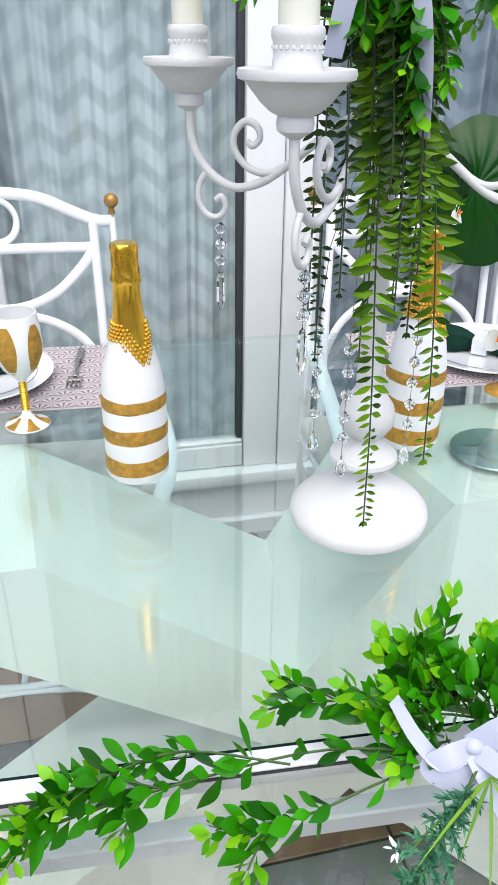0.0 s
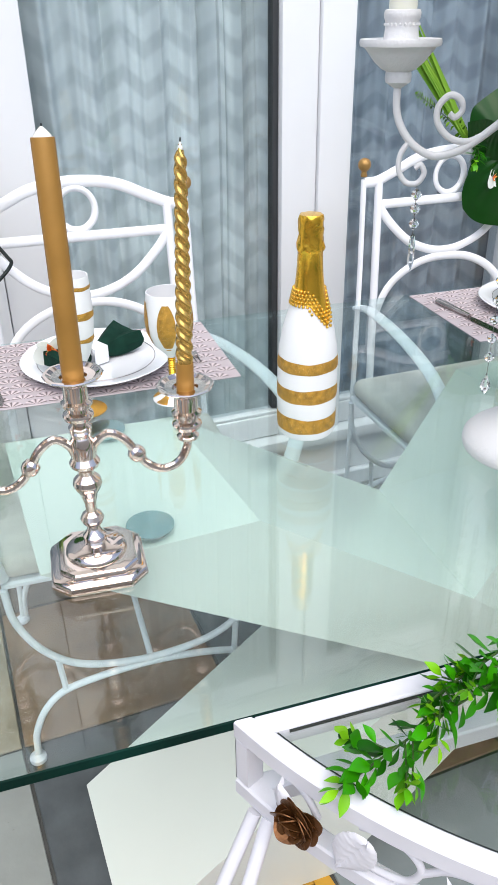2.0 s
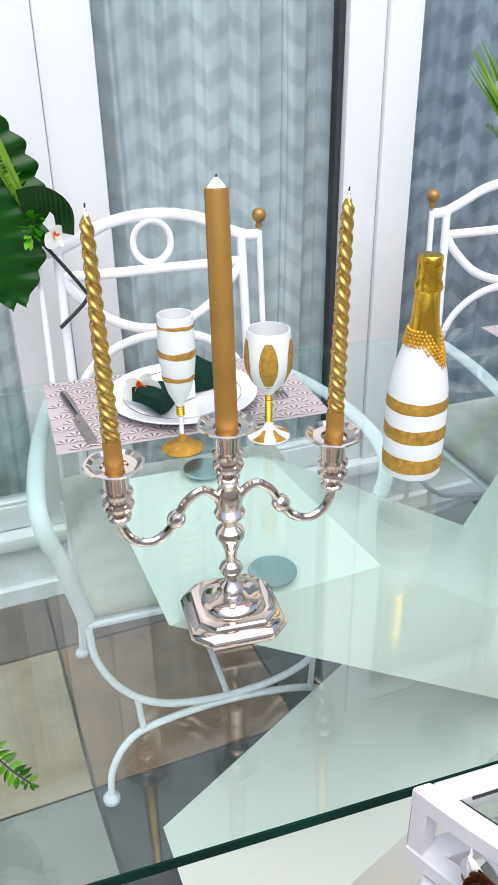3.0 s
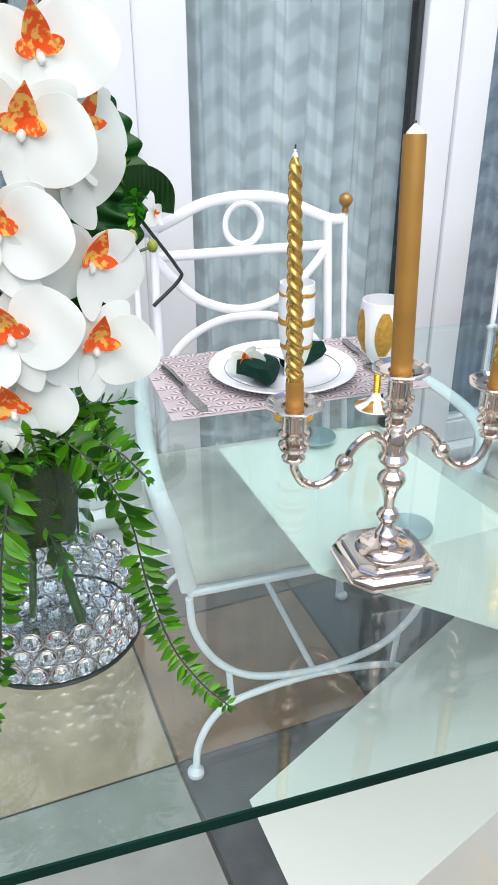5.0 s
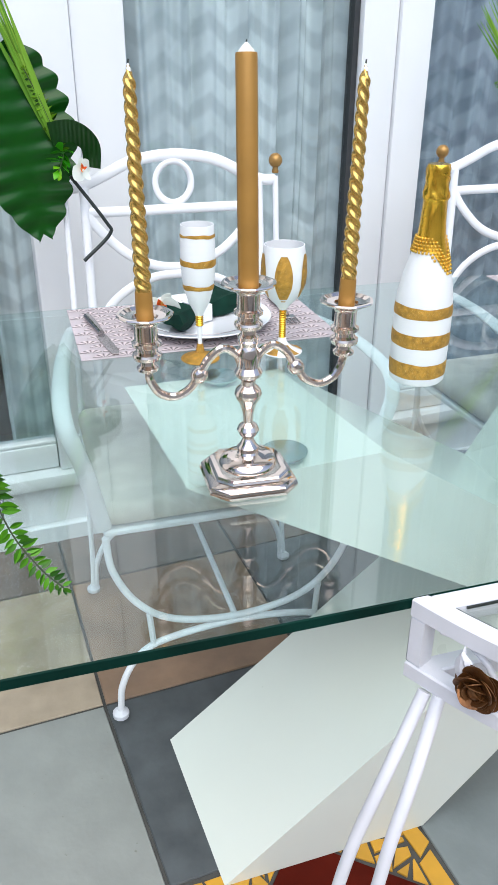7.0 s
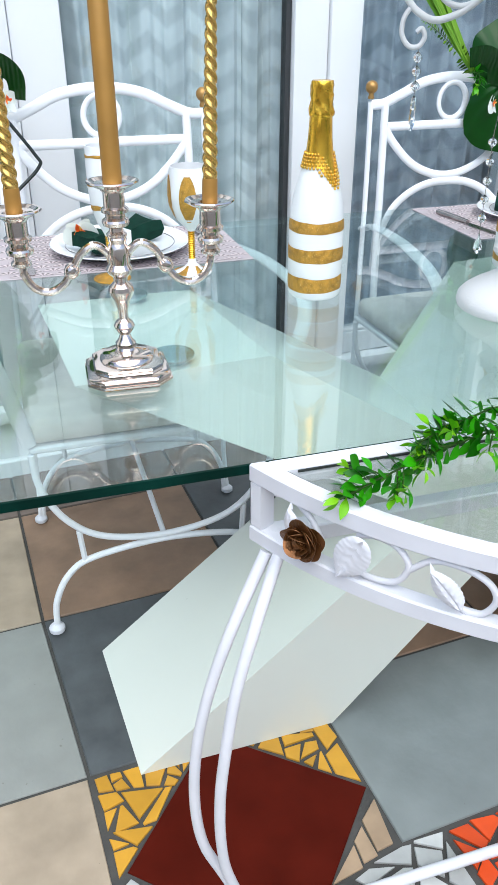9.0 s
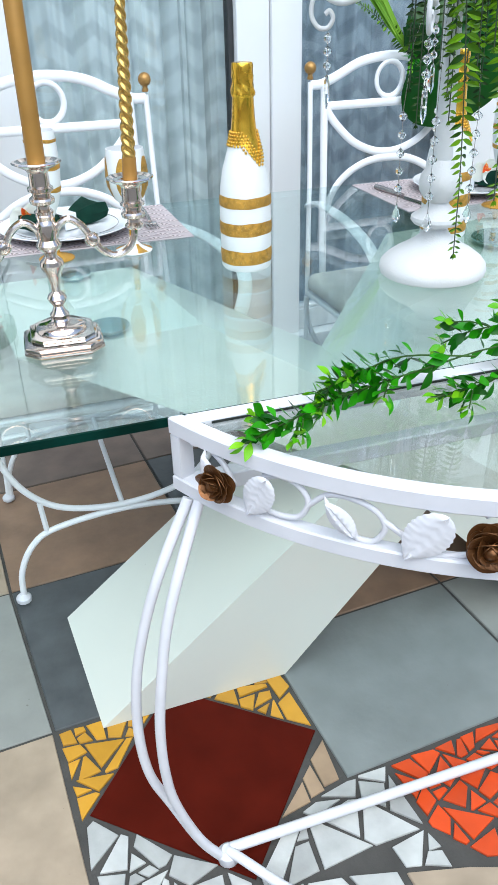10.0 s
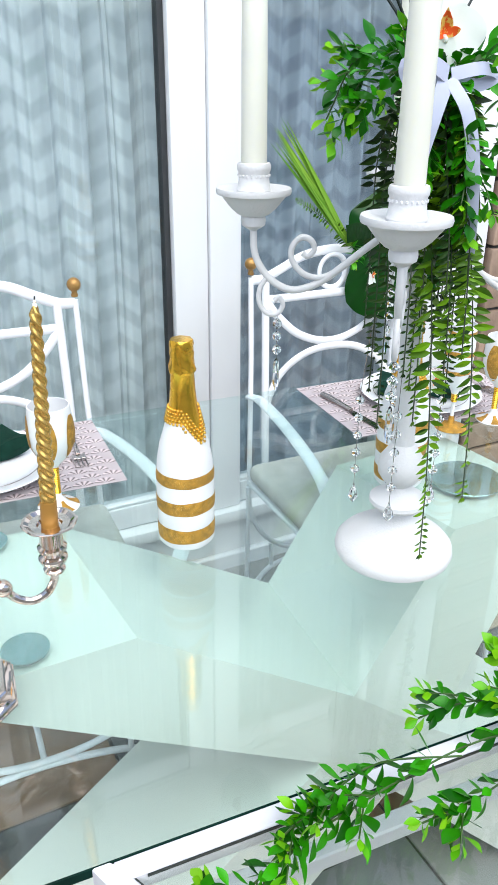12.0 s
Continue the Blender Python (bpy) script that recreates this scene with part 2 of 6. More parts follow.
def lace(name, col, light):
    """Net curtain with woven chevron rows, thinner threads darker."""
    m, N, L = nodes_of(name)
    b = N["Principled BSDF"]
    tc, mp = N.new("ShaderNodeTexCoord"), N.new("ShaderNodeSeparateXYZ")
    L.new(tc.outputs["Object"], mp.inputs[0])

    def math_node(op, a, c=0.0, d=0.0):
        n = N.new("ShaderNodeMath")
        n.operation = op
        for i, v in enumerate((a, c, d)):
            if isinstance(v, (int, float)):
                n.inputs[i].default_value = v
            else:
                L.new(v, n.inputs[i])
        return n.outputs[0]

    zig = math_node("PINGPONG", mp.outputs["X"], 0.056)
    row = math_node("MULTIPLY_ADD", zig, -0.85, mp.outputs["Z"])
    wave = math_node("PINGPONG", row, 0.043)
    nz, nb = N.new("ShaderNodeTexNoise"), N.new("ShaderNodeTexNoise")
    nz.inputs["Scale"].default_value, nb.inputs["Scale"].default_value = 38, 6.0
    nz.inputs["Detail"].default_value = 5
    st = N.new("ShaderNodeMapping")
    st.inputs["Scale"].default_value = (1.6, 1.0, 0.5)
    L.new(tc.outputs["Object"], st.inputs["Vector"])
    L.new(st.outputs[0], nz.inputs["Vector"])
    L.new(st.outputs[0], nb.inputs["Vector"])
    leaf = N.new("ShaderNodeMapRange")
    leaf.interpolation_type = "SMOOTHSTEP"
    leaf.inputs["From Min"].default_value, leaf.inputs["From Max"].default_value = 0.011, 0.027
    L.new(wave, leaf.inputs["Value"])
    f = math_node("MULTIPLY", leaf.outputs["Result"], nb.outputs["Fac"])
    f = math_node("MULTIPLY", f, 0.64)
    f = math_node("MULTIPLY_ADD", nz.outputs["Fac"], 0.40, f)
    f = math_node("MULTIPLY_ADD", nb.outputs["Fac"], 0.45, f)
    mr = N.new("ShaderNodeMapRange")
    mr.inputs["From Min"].default_value, mr.inputs["From Max"].default_value = 0.23, 1.12
    L.new(f, mr.inputs["Value"])
    mix = N.new("ShaderNodeMix")
    mix.data_type = "RGBA"
    mix.inputs["A"].default_value, mix.inputs["B"].default_value = (*col, 1), (*light, 1)
    L.new(mr.outputs["Result"], mix.inputs["Factor"])
    L.new(mix.outputs["Result"], b.inputs["Base Color"])
    b.inputs["Roughness"].default_value = 0.85
    bn = N.new("ShaderNodeBump")
    bn.inputs["Strength"].default_value, bn.inputs["Distance"].default_value = 0.3, 0.002
    L.new(mr.outputs["Result"], bn.inputs["Height"])
    L.new(bn.outputs["Normal"], b.inputs["Normal"])
    return m


IRON = surface("white_iron_paint", (0.66, 0.655, 0.70), 0.42, vary=0.035, scale=25, fine=90, bump=0.10)
CHALK = surface("white_chalk_paint", (0.64, 0.635, 0.64), 0.55, vary=0.04, fine=300, bump=0.3)
CHAIR_PAINT = surface("white_chair_paint", (0.82, 0.82, 0.85), 0.4, vary=0.03, fine=260, bump=0.15)
UPVC = surface("white_door_plastic", (0.77, 0.775, 0.79), 0.3, vary=0.02, scale=3, fine=60, bump=0.0, patch=0.02)
PLINTH = surface("white_sill_plastic", (0.74, 0.75, 0.76), 0.45, vary=0.06, scale=5, bump=0.1)
WALL = surface("pale_render", (0.72, 0.71, 0.68), 0.85, vary=0.08, scale=4, fine=120, bump=0.5)
LACQUER = surface("cream_lacquer", (0.675, 0.69, 0.63), 0.28, vary=0.02, scale=3, fine=40, bump=0.0, coat=0.3, patch=0.02)
SILVER = surface("polished_silver", (0.76, 0.65, 0.585), 0.09, 1.0, vary=0.03, scale=30, fine=200, bump=0.0, patch=0.02)
GOLD_LEAF = surface("gold_glitter_paint", (0.50, 0.265, 0.040), 0.45, 0.55, vary=0.3, scale=120, fine=900, bump=0.9, speck=((0.85, 0.6, 0.2), 0.62))
GOLD_FOIL = surface("gold_foil", (0.86, 0.50, 0.055), 0.26, 1.0, vary=0.08, scale=40, fine=140, bump=0.12)
GOLD_STUD = surface("gold_studs", (0.74, 0.45, 0.08), 0.30, 1.0, vary=0.25, scale=90, bump=0.0, patch=0.05)
GOLD_WAX = surface("metallic_gold_wax", (0.36, 0.185, 0.038), 0.42, 0.3, vary=0.1, scale=25, fine=300, bump=0.08)
GOLD_WAX_TWIST = surface("bright_gold_wax", (0.62, 0.38, 0.10), 0.22, 0.85, vary=0.1, scale=25, fine=300, bump=0.05)
GOLD_KNOB = surface("antique_gold_paint", (0.36, 0.20, 0.06), 0.4, 0.5, vary=0.15, scale=60, bump=0.15)
BRONZE = surface("brown_bronze_paint", (0.125, 0.050, 0.015), 0.32, 0.65, vary=0.25, scale=60, fine=300, bump=0.3)
WHITE_ENAMEL = surface("white_bottle_paint", (0.78, 0.78, 0.79), 0.5, vary=0.02, fine=400, bump=0.12)
IVORY_WAX = surface("ivory_wax", (0.78, 0.77, 0.68), 0.5, vary=0.03, bump=0.05, trans=0.3)
CHINA = surface("white_china", (0.82, 0.83, 0.86), 0.12, vary=0.01, bump=0.0, coat=0.5)
NAPKIN = surface("dark_green_cloth", (0.008, 0.035, 0.024), 0.85, vary=0.3, scale=40, fine=700, bump=0.6, spec=0.1)
STEEL = surface("dull_steel", (0.42, 0.38, 0.37), 0.22, 1.0, vary=0.1, scale=50, bump=0.05)
MAT_PINK = surface("pink_placemat", (0.47, 0.41, 0.43), 0.6, vary=0.12, scale=9, fine=250, bump=0.2)
MAT_LINE = surface("dark_print", (0.16, 0.12, 0.12), 0.5, vary=0.2)
MAT_PALE = surface("pale_print", (0.66, 0.57, 0.57), 0.5, vary=0.06)
SEAT = surface("beige_seat_cloth", (0.60, 0.57, 0.51), 0.85, vary=0.12, scale=20, fine=500, bump=0.5)
RIBBON = surface("white_satin_ribbon", (0.46, 0.48, 0.62), 0.45, vary=0.04, scale=30, bump=0.05, sheen=0.3)
PETAL = surface("white_orchid_petal", (0.875, 0.90, 0.865), 0.6, vary=0.03, scale=30, fine=350, bump=0.06, spec=0.2)
_tl, _ms = PETAL.node_tree.nodes.new("ShaderNodeBsdfTranslucent"), PETAL.node_tree.nodes.new("ShaderNodeMixShader")
_tl.inputs["Color"].default_value, _ms.inputs["Fac"].default_value = (0.90, 0.92, 0.85, 1), 0.35
PETAL.node_tree.links.new(PETAL.node_tree.nodes["Principled BSDF"].outputs[0], _ms.inputs[1])
PETAL.node_tree.links.new(_tl.outputs[0], _ms.inputs[2])
PETAL.node_tree.links.new(_ms.outputs[0], PETAL.node_tree.nodes["Material Output"].inputs["Surface"])
LIP = surface("orange_orchid_lip", (0.95, 0.56, 0.12), 0.5, vary=0.05, scale=90, fine=150, speck=((0.93, 0.11, 0.010), 0.42), bump=0.1)
BUD = surface("olive_bud", (0.30, 0.33, 0.05), 0.5, vary=0.2, scale=60)
STEM = surface("green_stem", (0.035, 0.09, 0.012), 0.5, vary=0.2, scale=50)
DARK_STEM = surface("dark_plant_stem", (0.03, 0.045, 0.02), 0.5, vary=0.2, scale=50)
WIRE = surface("black_wire", (0.015, 0.02, 0.018), 0.4, vary=0.1)
BOX_LEAF = leafy("bright_box_leaves", (0.005, 0.075, 0.001), (0.042, 0.33, 0.002), 0.30)
BOX_TIP = leafy("young_box_leaves", (0.085, 0.37, 0.004), (0.24, 0.55, 0.010), 0.36)
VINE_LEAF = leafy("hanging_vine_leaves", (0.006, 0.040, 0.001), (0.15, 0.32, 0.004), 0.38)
# for dark left strands, and with inner shade put into the leaf colour
VINE_DARK_SHADED = leafy("dark_shaded_vine_leaves", (0.005, 0.018, 0.003), (0.03, 0.08, 0.006), 0.45)
FERN_LEAF = leafy("fern_leaves", (0.006, 0.045, 0.002), (0.085, 0.28, 0.006), 0.30)
BIG_LEAF = leafy("large_glossy_leaf", (0.004, 0.045, 0.003), (0.007, 0.075, 0.005), 0.28)
STRIPED_LEAF = leafy("dark_striped_leaf", (0.008, 0.04, 0.008), (0.02, 0.07, 0.01), 0.25, veins=40)
GRASS = leafy("lime_grass_blades", (0.10, 0.26, 0.02), (0.28, 0.48, 0.05), 0.35)
HEATHER = leafy("frosted_green_needles", (0.012, 0.10, 0.045), (0.10, 0.30, 0.17), 0.5)
BLOSSOM = surface("tiny_white_buds", (0.80, 0.82, 0.82), 0.6, vary=0.05)
TABLE_GLASS = clear("green_tinted_glass", (0.925, 0.990, 0.982), 0.8)
EDGE_GLASS = surface("dark_green_glass_edge", (0.002, 0.022, 0.016), 0.5, vary=0.3, scale=14, fine=30, bump=0.0, spec=0.06)
PALE_GLASS = clear("console_glass", (0.93, 0.96, 0.95), 0.9)
PANE = clear("door_glass", (0.90, 0.93, 0.94), 0.7)
CLEAR = clear("vase_glass", (0.96, 0.98, 0.98), 0.45)
DISC = surface("spun_metal_disc", (0.50, 0.62, 0.63), 0.27, 1.0, vary=0.03, scale=6, bump=0.0, patch=0.02)
MIRROR = surface("mirror_base", (0.86, 0.90, 0.94), 0.05, 1.0, vary=0.02, bump=0.0, patch=0.02)
_t = DISC.node_tree.nodes.new("ShaderNodeTangent")
_t.direction_type, _t.axis = "RADIAL", "Z"
_d = DISC.node_tree.nodes["Principled BSDF"]
_d.inputs["Anisotropic"].default_value, _d.inputs["Anisotropic Rotation"].default_value = 0.9, 0.25
DISC.node_tree.links.new(_t.outputs[0], _d.inputs["Tangent"])
CURTAIN = lace("grey_net_curtain", (0.50, 0.54, 0.55), (0.90, 0.93, 0.92))
CURTAIN_BLUE = lace("blue_grey_net_curtain", (0.21, 0.245, 0.29), (0.52, 0.57, 0.64))
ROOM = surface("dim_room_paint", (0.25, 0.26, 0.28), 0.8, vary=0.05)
GROUT = surface("dark_grout", (0.062, 0.058, 0.054), 0.9, vary=0.2, scale=20, fine=200, bump=0.6)
TILE_MATS = {
    "brown": surface("terracotta_tile", (0.25, 0.155, 0.10), 0.45, vary=0.24, scale=12, fine=90, bump=0.2),
    "tan": surface("tan_tile", (0.36, 0.28, 0.205), 0.42, vary=0.18, scale=12, fine=90, bump=0.2, speck=((0.12, 0.09, 0.07), 0.74)),
    "blue_grey": surface("blue_grey_tile", (0.200, 0.215, 0.212), 0.42, vary=0.12, scale=9, fine=80, bump=0.25, speck=((0.13, 0.12, 0.11), 0.72)),
    "grey": surface("light_grey_tile", (0.262, 0.262, 0.245), 0.42, vary=0.10, scale=11, fine=80, bump=0.25, speck=((0.17, 0.16, 0.14), 0.70)),
    # brown tile for the row before the sill, darkened in colour for shade
    "shaded_brown": surface("shaded_terracotta_tile", (0.155, 0.115, 0.095), 0.5, vary=0.22, scale=12, fine=90, bump=0.2),
    "slate": surface("dark_slate_tile", (0.075, 0.08, 0.085), 0.45, vary=0.28, scale=14, fine=90, bump=0.25),
    "red": surface("oxblood_tile", (0.070, 0.0065, 0.003), 0.5, vary=0.16, scale=14, fine=90, bump=0.12, spec=0.05),
    "yellow": surface("yellow_fragment", (0.52, 0.26, 0.022), 0.4, vary=0.1, scale=20, fine=150, bump=0.2, rand=0.15),
    "white": surface("white_fragment", (0.45, 0.45, 0.44), 0.45, vary=0.15, scale=20, fine=90, bump=0.3, rand=0.2),
    "orange": surface("orange_fragment", (0.62, 0.062, 0.006), 0.4, vary=0.1, scale=20, fine=150, bump=0.2, rand=0.12),
    "beige": surface("brown_fragment", (0.32, 0.22, 0.14), 0.5, vary=0.15, scale=20, fine=100, bump=0.3, rand=0.15),
}
CRYSTAL = bpy.data.materials.new("cut_crystal")
CRYSTAL.use_nodes = True
_b = CRYSTAL.node_tree.nodes["Principled BSDF"]
_b.inputs["Base Color"].default_value = (0.97, 0.98, 0.99, 1)
_b.inputs["Transmission Weight"].default_value, _b.inputs["Roughness"].default_value, _b.inputs["IOR"].default_value = 1.0, 0.02, 1.5

TILE_REST = surface("mixed_stone_tile", (0.28, 0.25, 0.22), 0.5, vary=0.15, scale=6, fine=80, bump=0.25)
_n = TILE_REST.node_tree.nodes
_g, _r = _n.new("ShaderNodeNewGeometry"), _n.new("ShaderNodeValToRGB")
_r.color_ramp.interpolation = "CONSTANT"
for _p, _c in ((0.3, (0.27, 0.28, 0.27, 1)), (0.6, (0.24, 0.155, 0.10, 1)), (0.8, (0.09, 0.09, 0.09, 1))):
    _r.color_ramp.elements.new(_p).color = _c
_r.color_ramp.elements[0].color = (0.36, 0.28, 0.205, 1)
TILE_REST.node_tree.links.new(_g.outputs["Random Per Island"], _r.inputs["Fac"])
TILE_REST.node_tree.links.new(_r.outputs["Color"], _n["Hue/Saturation/Value"].inputs["Color"])

# ---- the large structure ----
HOUSE = 4.2  # degrees by which house and paving are turned against the table
piece("ground", box(-60, 60, -60, 60, -0.12, -0.012), GROUT, "", "", kind="structure", smooth=0)
YD = 0.905  # the door's face at x = 0
house_m = pose(0, YD, 0, 0, 0, 3.7)


def structure(name, geo, material, m=house_m, smooth=0):
    return piece(name, geo, material, "", "", m=m, kind="structure", smooth=smooth)


# door posts, rails and sills: x from, x to, y from (towards the patio) and z
door = thing("door_1", house_m, "", "", kind="structure")
FRAME = [
    ("door_frame", -0.520, -0.395, -0.012), ("door_frame", -0.393, -0.278, 0.0),
    ("door_frame", 0.292, 0.385, 0.0), ("door_frame", 0.387, 0.475, -0.010),
    ("door_frame", 0.985, 1.137, -0.006), ("door_frame", 1.139, 1.325, 0.0),
]
for name, x0, x1, y in FRAME:
    part(name, box(x0, x1, y, 0.07, 0.205, 2.32, 0.004, 2), UPVC, door, smooth=30, world=False)
for x0, x1 in ((-1.6, -0.522), (-0.276, 0.290), (0.477, 0.983)):
    part("bottom_rail", box(x0, x1, 0.006, 0.068, 0.206, 0.272, 0.004, 2), UPVC, door, smooth=30, world=False)
    part("glazing_bead", box(x0, x1, 0.012, 0.05, 0.2725, 0.284, 0.003, 1), UPVC, door, smooth=30, world=False)
    part("top_rail", box(x0, x1, 0.006, 0.068, 2.22, 2.318, 0.004, 2), UPVC, door, smooth=30, world=False)
    pane = part("pane", box(x0, x1, 0.030, 0.038, 0.2845, 2.2195), PANE, door, smooth=0, world=False)
part("gasket", box(0.2765, 0.2905, 0.02, 0.05, 0.286, 2.218), surface("black_rubber", (0.03, 0.032, 0.035), 0.6), door, smooth=0, world=False)
structure("sill_1", box(-1.6, 1.328, -0.035, 0.075, 0.165, 0.203, 0.006, 2), PLINTH, smooth=30)
structure("plinth", join(box(-3, 3.2, -0.012, 0.10, 0.052, 0.163), box(-3, 3.2, -0.03, 0.10, -0.01, 0.05, 0.004)), PLINTH)
structure("wall_north", join(box(-5, -1.602, 0.0, 0.25, -0.1, 3.4), box(1.595, 5, 0.0, 0.25, -0.1, 3.4), box(-1.602, 1.595, 0.0, 0.25, 2.322, 3.4)), WALL)
structure("wall_south", box(-5, 5, -4.6, -4.45, -0.1, 1.8), WALL)
structure("wall_east", box(4.8, 5, -4.6, 0.0, -0.1, 2.1), WALL)
structure("wall_west", box(-5, -4.8, -4.6, 0.0, -0.1, 2.1), WALL)
structure("eaves", box(-5, 5, -0.35, 0.3, 3.4, 3.5), UPVC)
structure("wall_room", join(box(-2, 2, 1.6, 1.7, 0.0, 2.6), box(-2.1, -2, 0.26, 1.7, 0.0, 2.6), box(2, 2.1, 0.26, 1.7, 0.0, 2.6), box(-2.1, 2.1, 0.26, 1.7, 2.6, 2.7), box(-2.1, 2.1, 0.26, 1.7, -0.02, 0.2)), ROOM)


def brick_pier():
    pier = thing("brick_pier", house_m @ pose(1.465, 0.10, 0), "brown stone pier of stacked courses beside the doors", "pier")
    part("core", box(-0.115, 0.115, -0.10, 0.055, 0.0, 2.6), GROUT, pier, smooth=0, world=False)
    stone = link("stone", box(-0.125, 0.125, -0.115, -0.08, -0.045, 0.045, 0.006, 2), surface("brown_stone", (0.30, 0.21, 0.155), 0.8, vary=0.2, scale=20, fine=120, bump=0.6, rand=0.2), 30)
    stone.parent = pier
    stone.location = (0, 0, 0.05)
    for k in range(1, 25):
        s = stone.copy()
        scene.collection.objects.link(s)
        s.location = (0, 0, 0.05 + 0.1 * k)


brick_pier()


def hanging_cloth(name, x0, x1, y, z0, z1, folds, depth, material, label, seed):
    rng = random.Random(seed)
    n, rows = 220, 14
    ph = [rng.uniform(0, 6.28) for _ in range(6)]
    V, F = [], []
    for k in range(rows + 1):
        z = z0 + (z1 - z0) * k / rows
        for i in range(n + 1):
            s = i / n
            w = folds * 6.283 * (s + 0.05 * math.sin(5 * s + ph[0]))
            d = depth * (0.6 * math.sin(w) + 0.3 * math.sin(1.7 * w + ph[1]) + 0.25 * math.sin(0.45 * w + ph[2]) + 0.16 * math.sin(3.1 * w + ph[4]) + 0.08 * math.sin(4 * z + w))
            V.append((x0 + (x1 - x0) * s + 0.006 * math.sin(3 * z + ph[3] + 8 * s), y + d, z))
    for k in range(rows):
        F += [[k * (n + 1) + i, k * (n + 1) + i + 1, (k + 1) * (n + 1) + i + 1, (k + 1) * (n + 1) + i] for i in range(n)]
    geo = thickened((np.array(V), F), 0.001)
    ob = piece(name, geo, material, label, "curtain", m=house_m, group="net curtains behind the doors", smooth=60)
    return ob


hanging_cloth("net_curtain", -0.62, 0.313, 0.115, 0.215, 2.35, 12, 0.026, CURTAIN, "pale grey net curtain with woven chevrons behind glass", 3)
hanging_cloth("net_curtain", 0.30, 1.2, 0.135, 0.215, 2.35, 8, 0.024, CURTAIN_BLUE, "blue-grey net curtain in deep folds behind glass", 5)
hanging_cloth("net_curtain", -1.7, -0.66, 0.125, 0.215, 2.35, 11, 0.022, CURTAIN_BLUE, "blue-grey net curtain in deep folds behind glass", 8)


# ---- glass dining table ----
def dining_table():
    t = thing("dining_table", pose(0.1, 0, 0), "glass dining table with dark green edge on a cream crossed base", "table")
    x0, x1, y0, y1, z0, z1 = -1.12, 1.30, -0.477, 0.492, 0.7375, 0.75
    v, f = box(x0, x1, y0, y1, z0, z1, 0.0012, 1)
    ob = part("glass_top", (v, f), [TABLE_GLASS, EDGE_GLASS], t, "clear glass top with a dark green edge", smooth=0)
    for p in ob.data.polygons:
        p.material_index = 1 if p.normal.y < -0.5 or abs(p.normal.x) > 0.5 else 0
    # crossed base: front and back outline of a bent X
    front = [(-0.369, -0.222, 0), (-0.012, -0.214, 0), (0.272, -0.205, 0.315), (0.575, -0.214, 0), (0.93, -0.214, 0), (0.353, -0.195, 0.405), (0.655, -0.085, 0.7245), (0.415, -0.105, 0.7245), (0.195, -0.190, 0.530), (-0.125, -0.165, 0.7245), (-0.398, -0.187, 0.7245), (0.145, -0.20, 0.422)]
    back = [(-0.394, 0.092, 0), (-0.03, 0.11, 0), (0.272, 0.12, 0.315), (0.575, 0.11, 0), (0.95, 0.11, 0), (0.40, 0.13, 0.455), (0.61, 0.19, 0.7245), (0.350, 0.164, 0.7245), (0.206, 0.145, 0.512), (-0.17, 0.15, 0.7245), (-0.425, 0.146, 0.7245), (0.135, 0.13, 0.40)]
    arms = {"base_leg": ([0, 1, 2, 5, 6, 7, 8, 11], []), "base_arm": ([3, 4, 5, 2], []), "base_wing": ([8, 9, 10, 11], [])}
    for name, (idx, _) in arms.items():
        bm = bmesh.new()
        A, B = [bm.verts.new(front[i]) for i in idx], [bm.verts.new(back[i]) for i in idx]
        bm.faces.new(A)
        bm.faces.new(B[::-1])
        k = len(idx)
        for i in range(k):
            bm.faces.new([A[(i + 1) % k], A[i], B[i], B[(i + 1) % k]])
        bmesh.ops.recalc_face_normals(bm, faces=bm.faces[:])
        bmesh.ops.triangulate(bm, faces=[q for q in bm.faces if len(q.verts) == 4 or len(q.verts) > 4])
        bm.verts.index_update()
        geo = np.array([tuple(q.co) for q in bm.verts]), [[q.index for q in fc.verts] for fc in bm.faces]
        bm.free()
        part(name, geo, LACQUER, t, "cream lacquered faceted slab", smooth=12)
    for x, y, r in ((-0.261, -0.145, 0.030), (-0.277, 0.122, 0.030), (0.525, 0.015, 0.066)):
        prof = [(r * 0.6, 0.7248), (r * 0.6, 0.7325), (r * 0.99, 0.7335), (r, 0.7345), (r, 0.736), (r * 0.99, 0.7368), (0.0005, 0.7368)]
        part("glass_pad", moved(lathe(prof, 40), Matrix.Translation((x, y, 0))), DISC, t, "round spun metal pad under the glass", smooth=30)
    return t


dining_table()


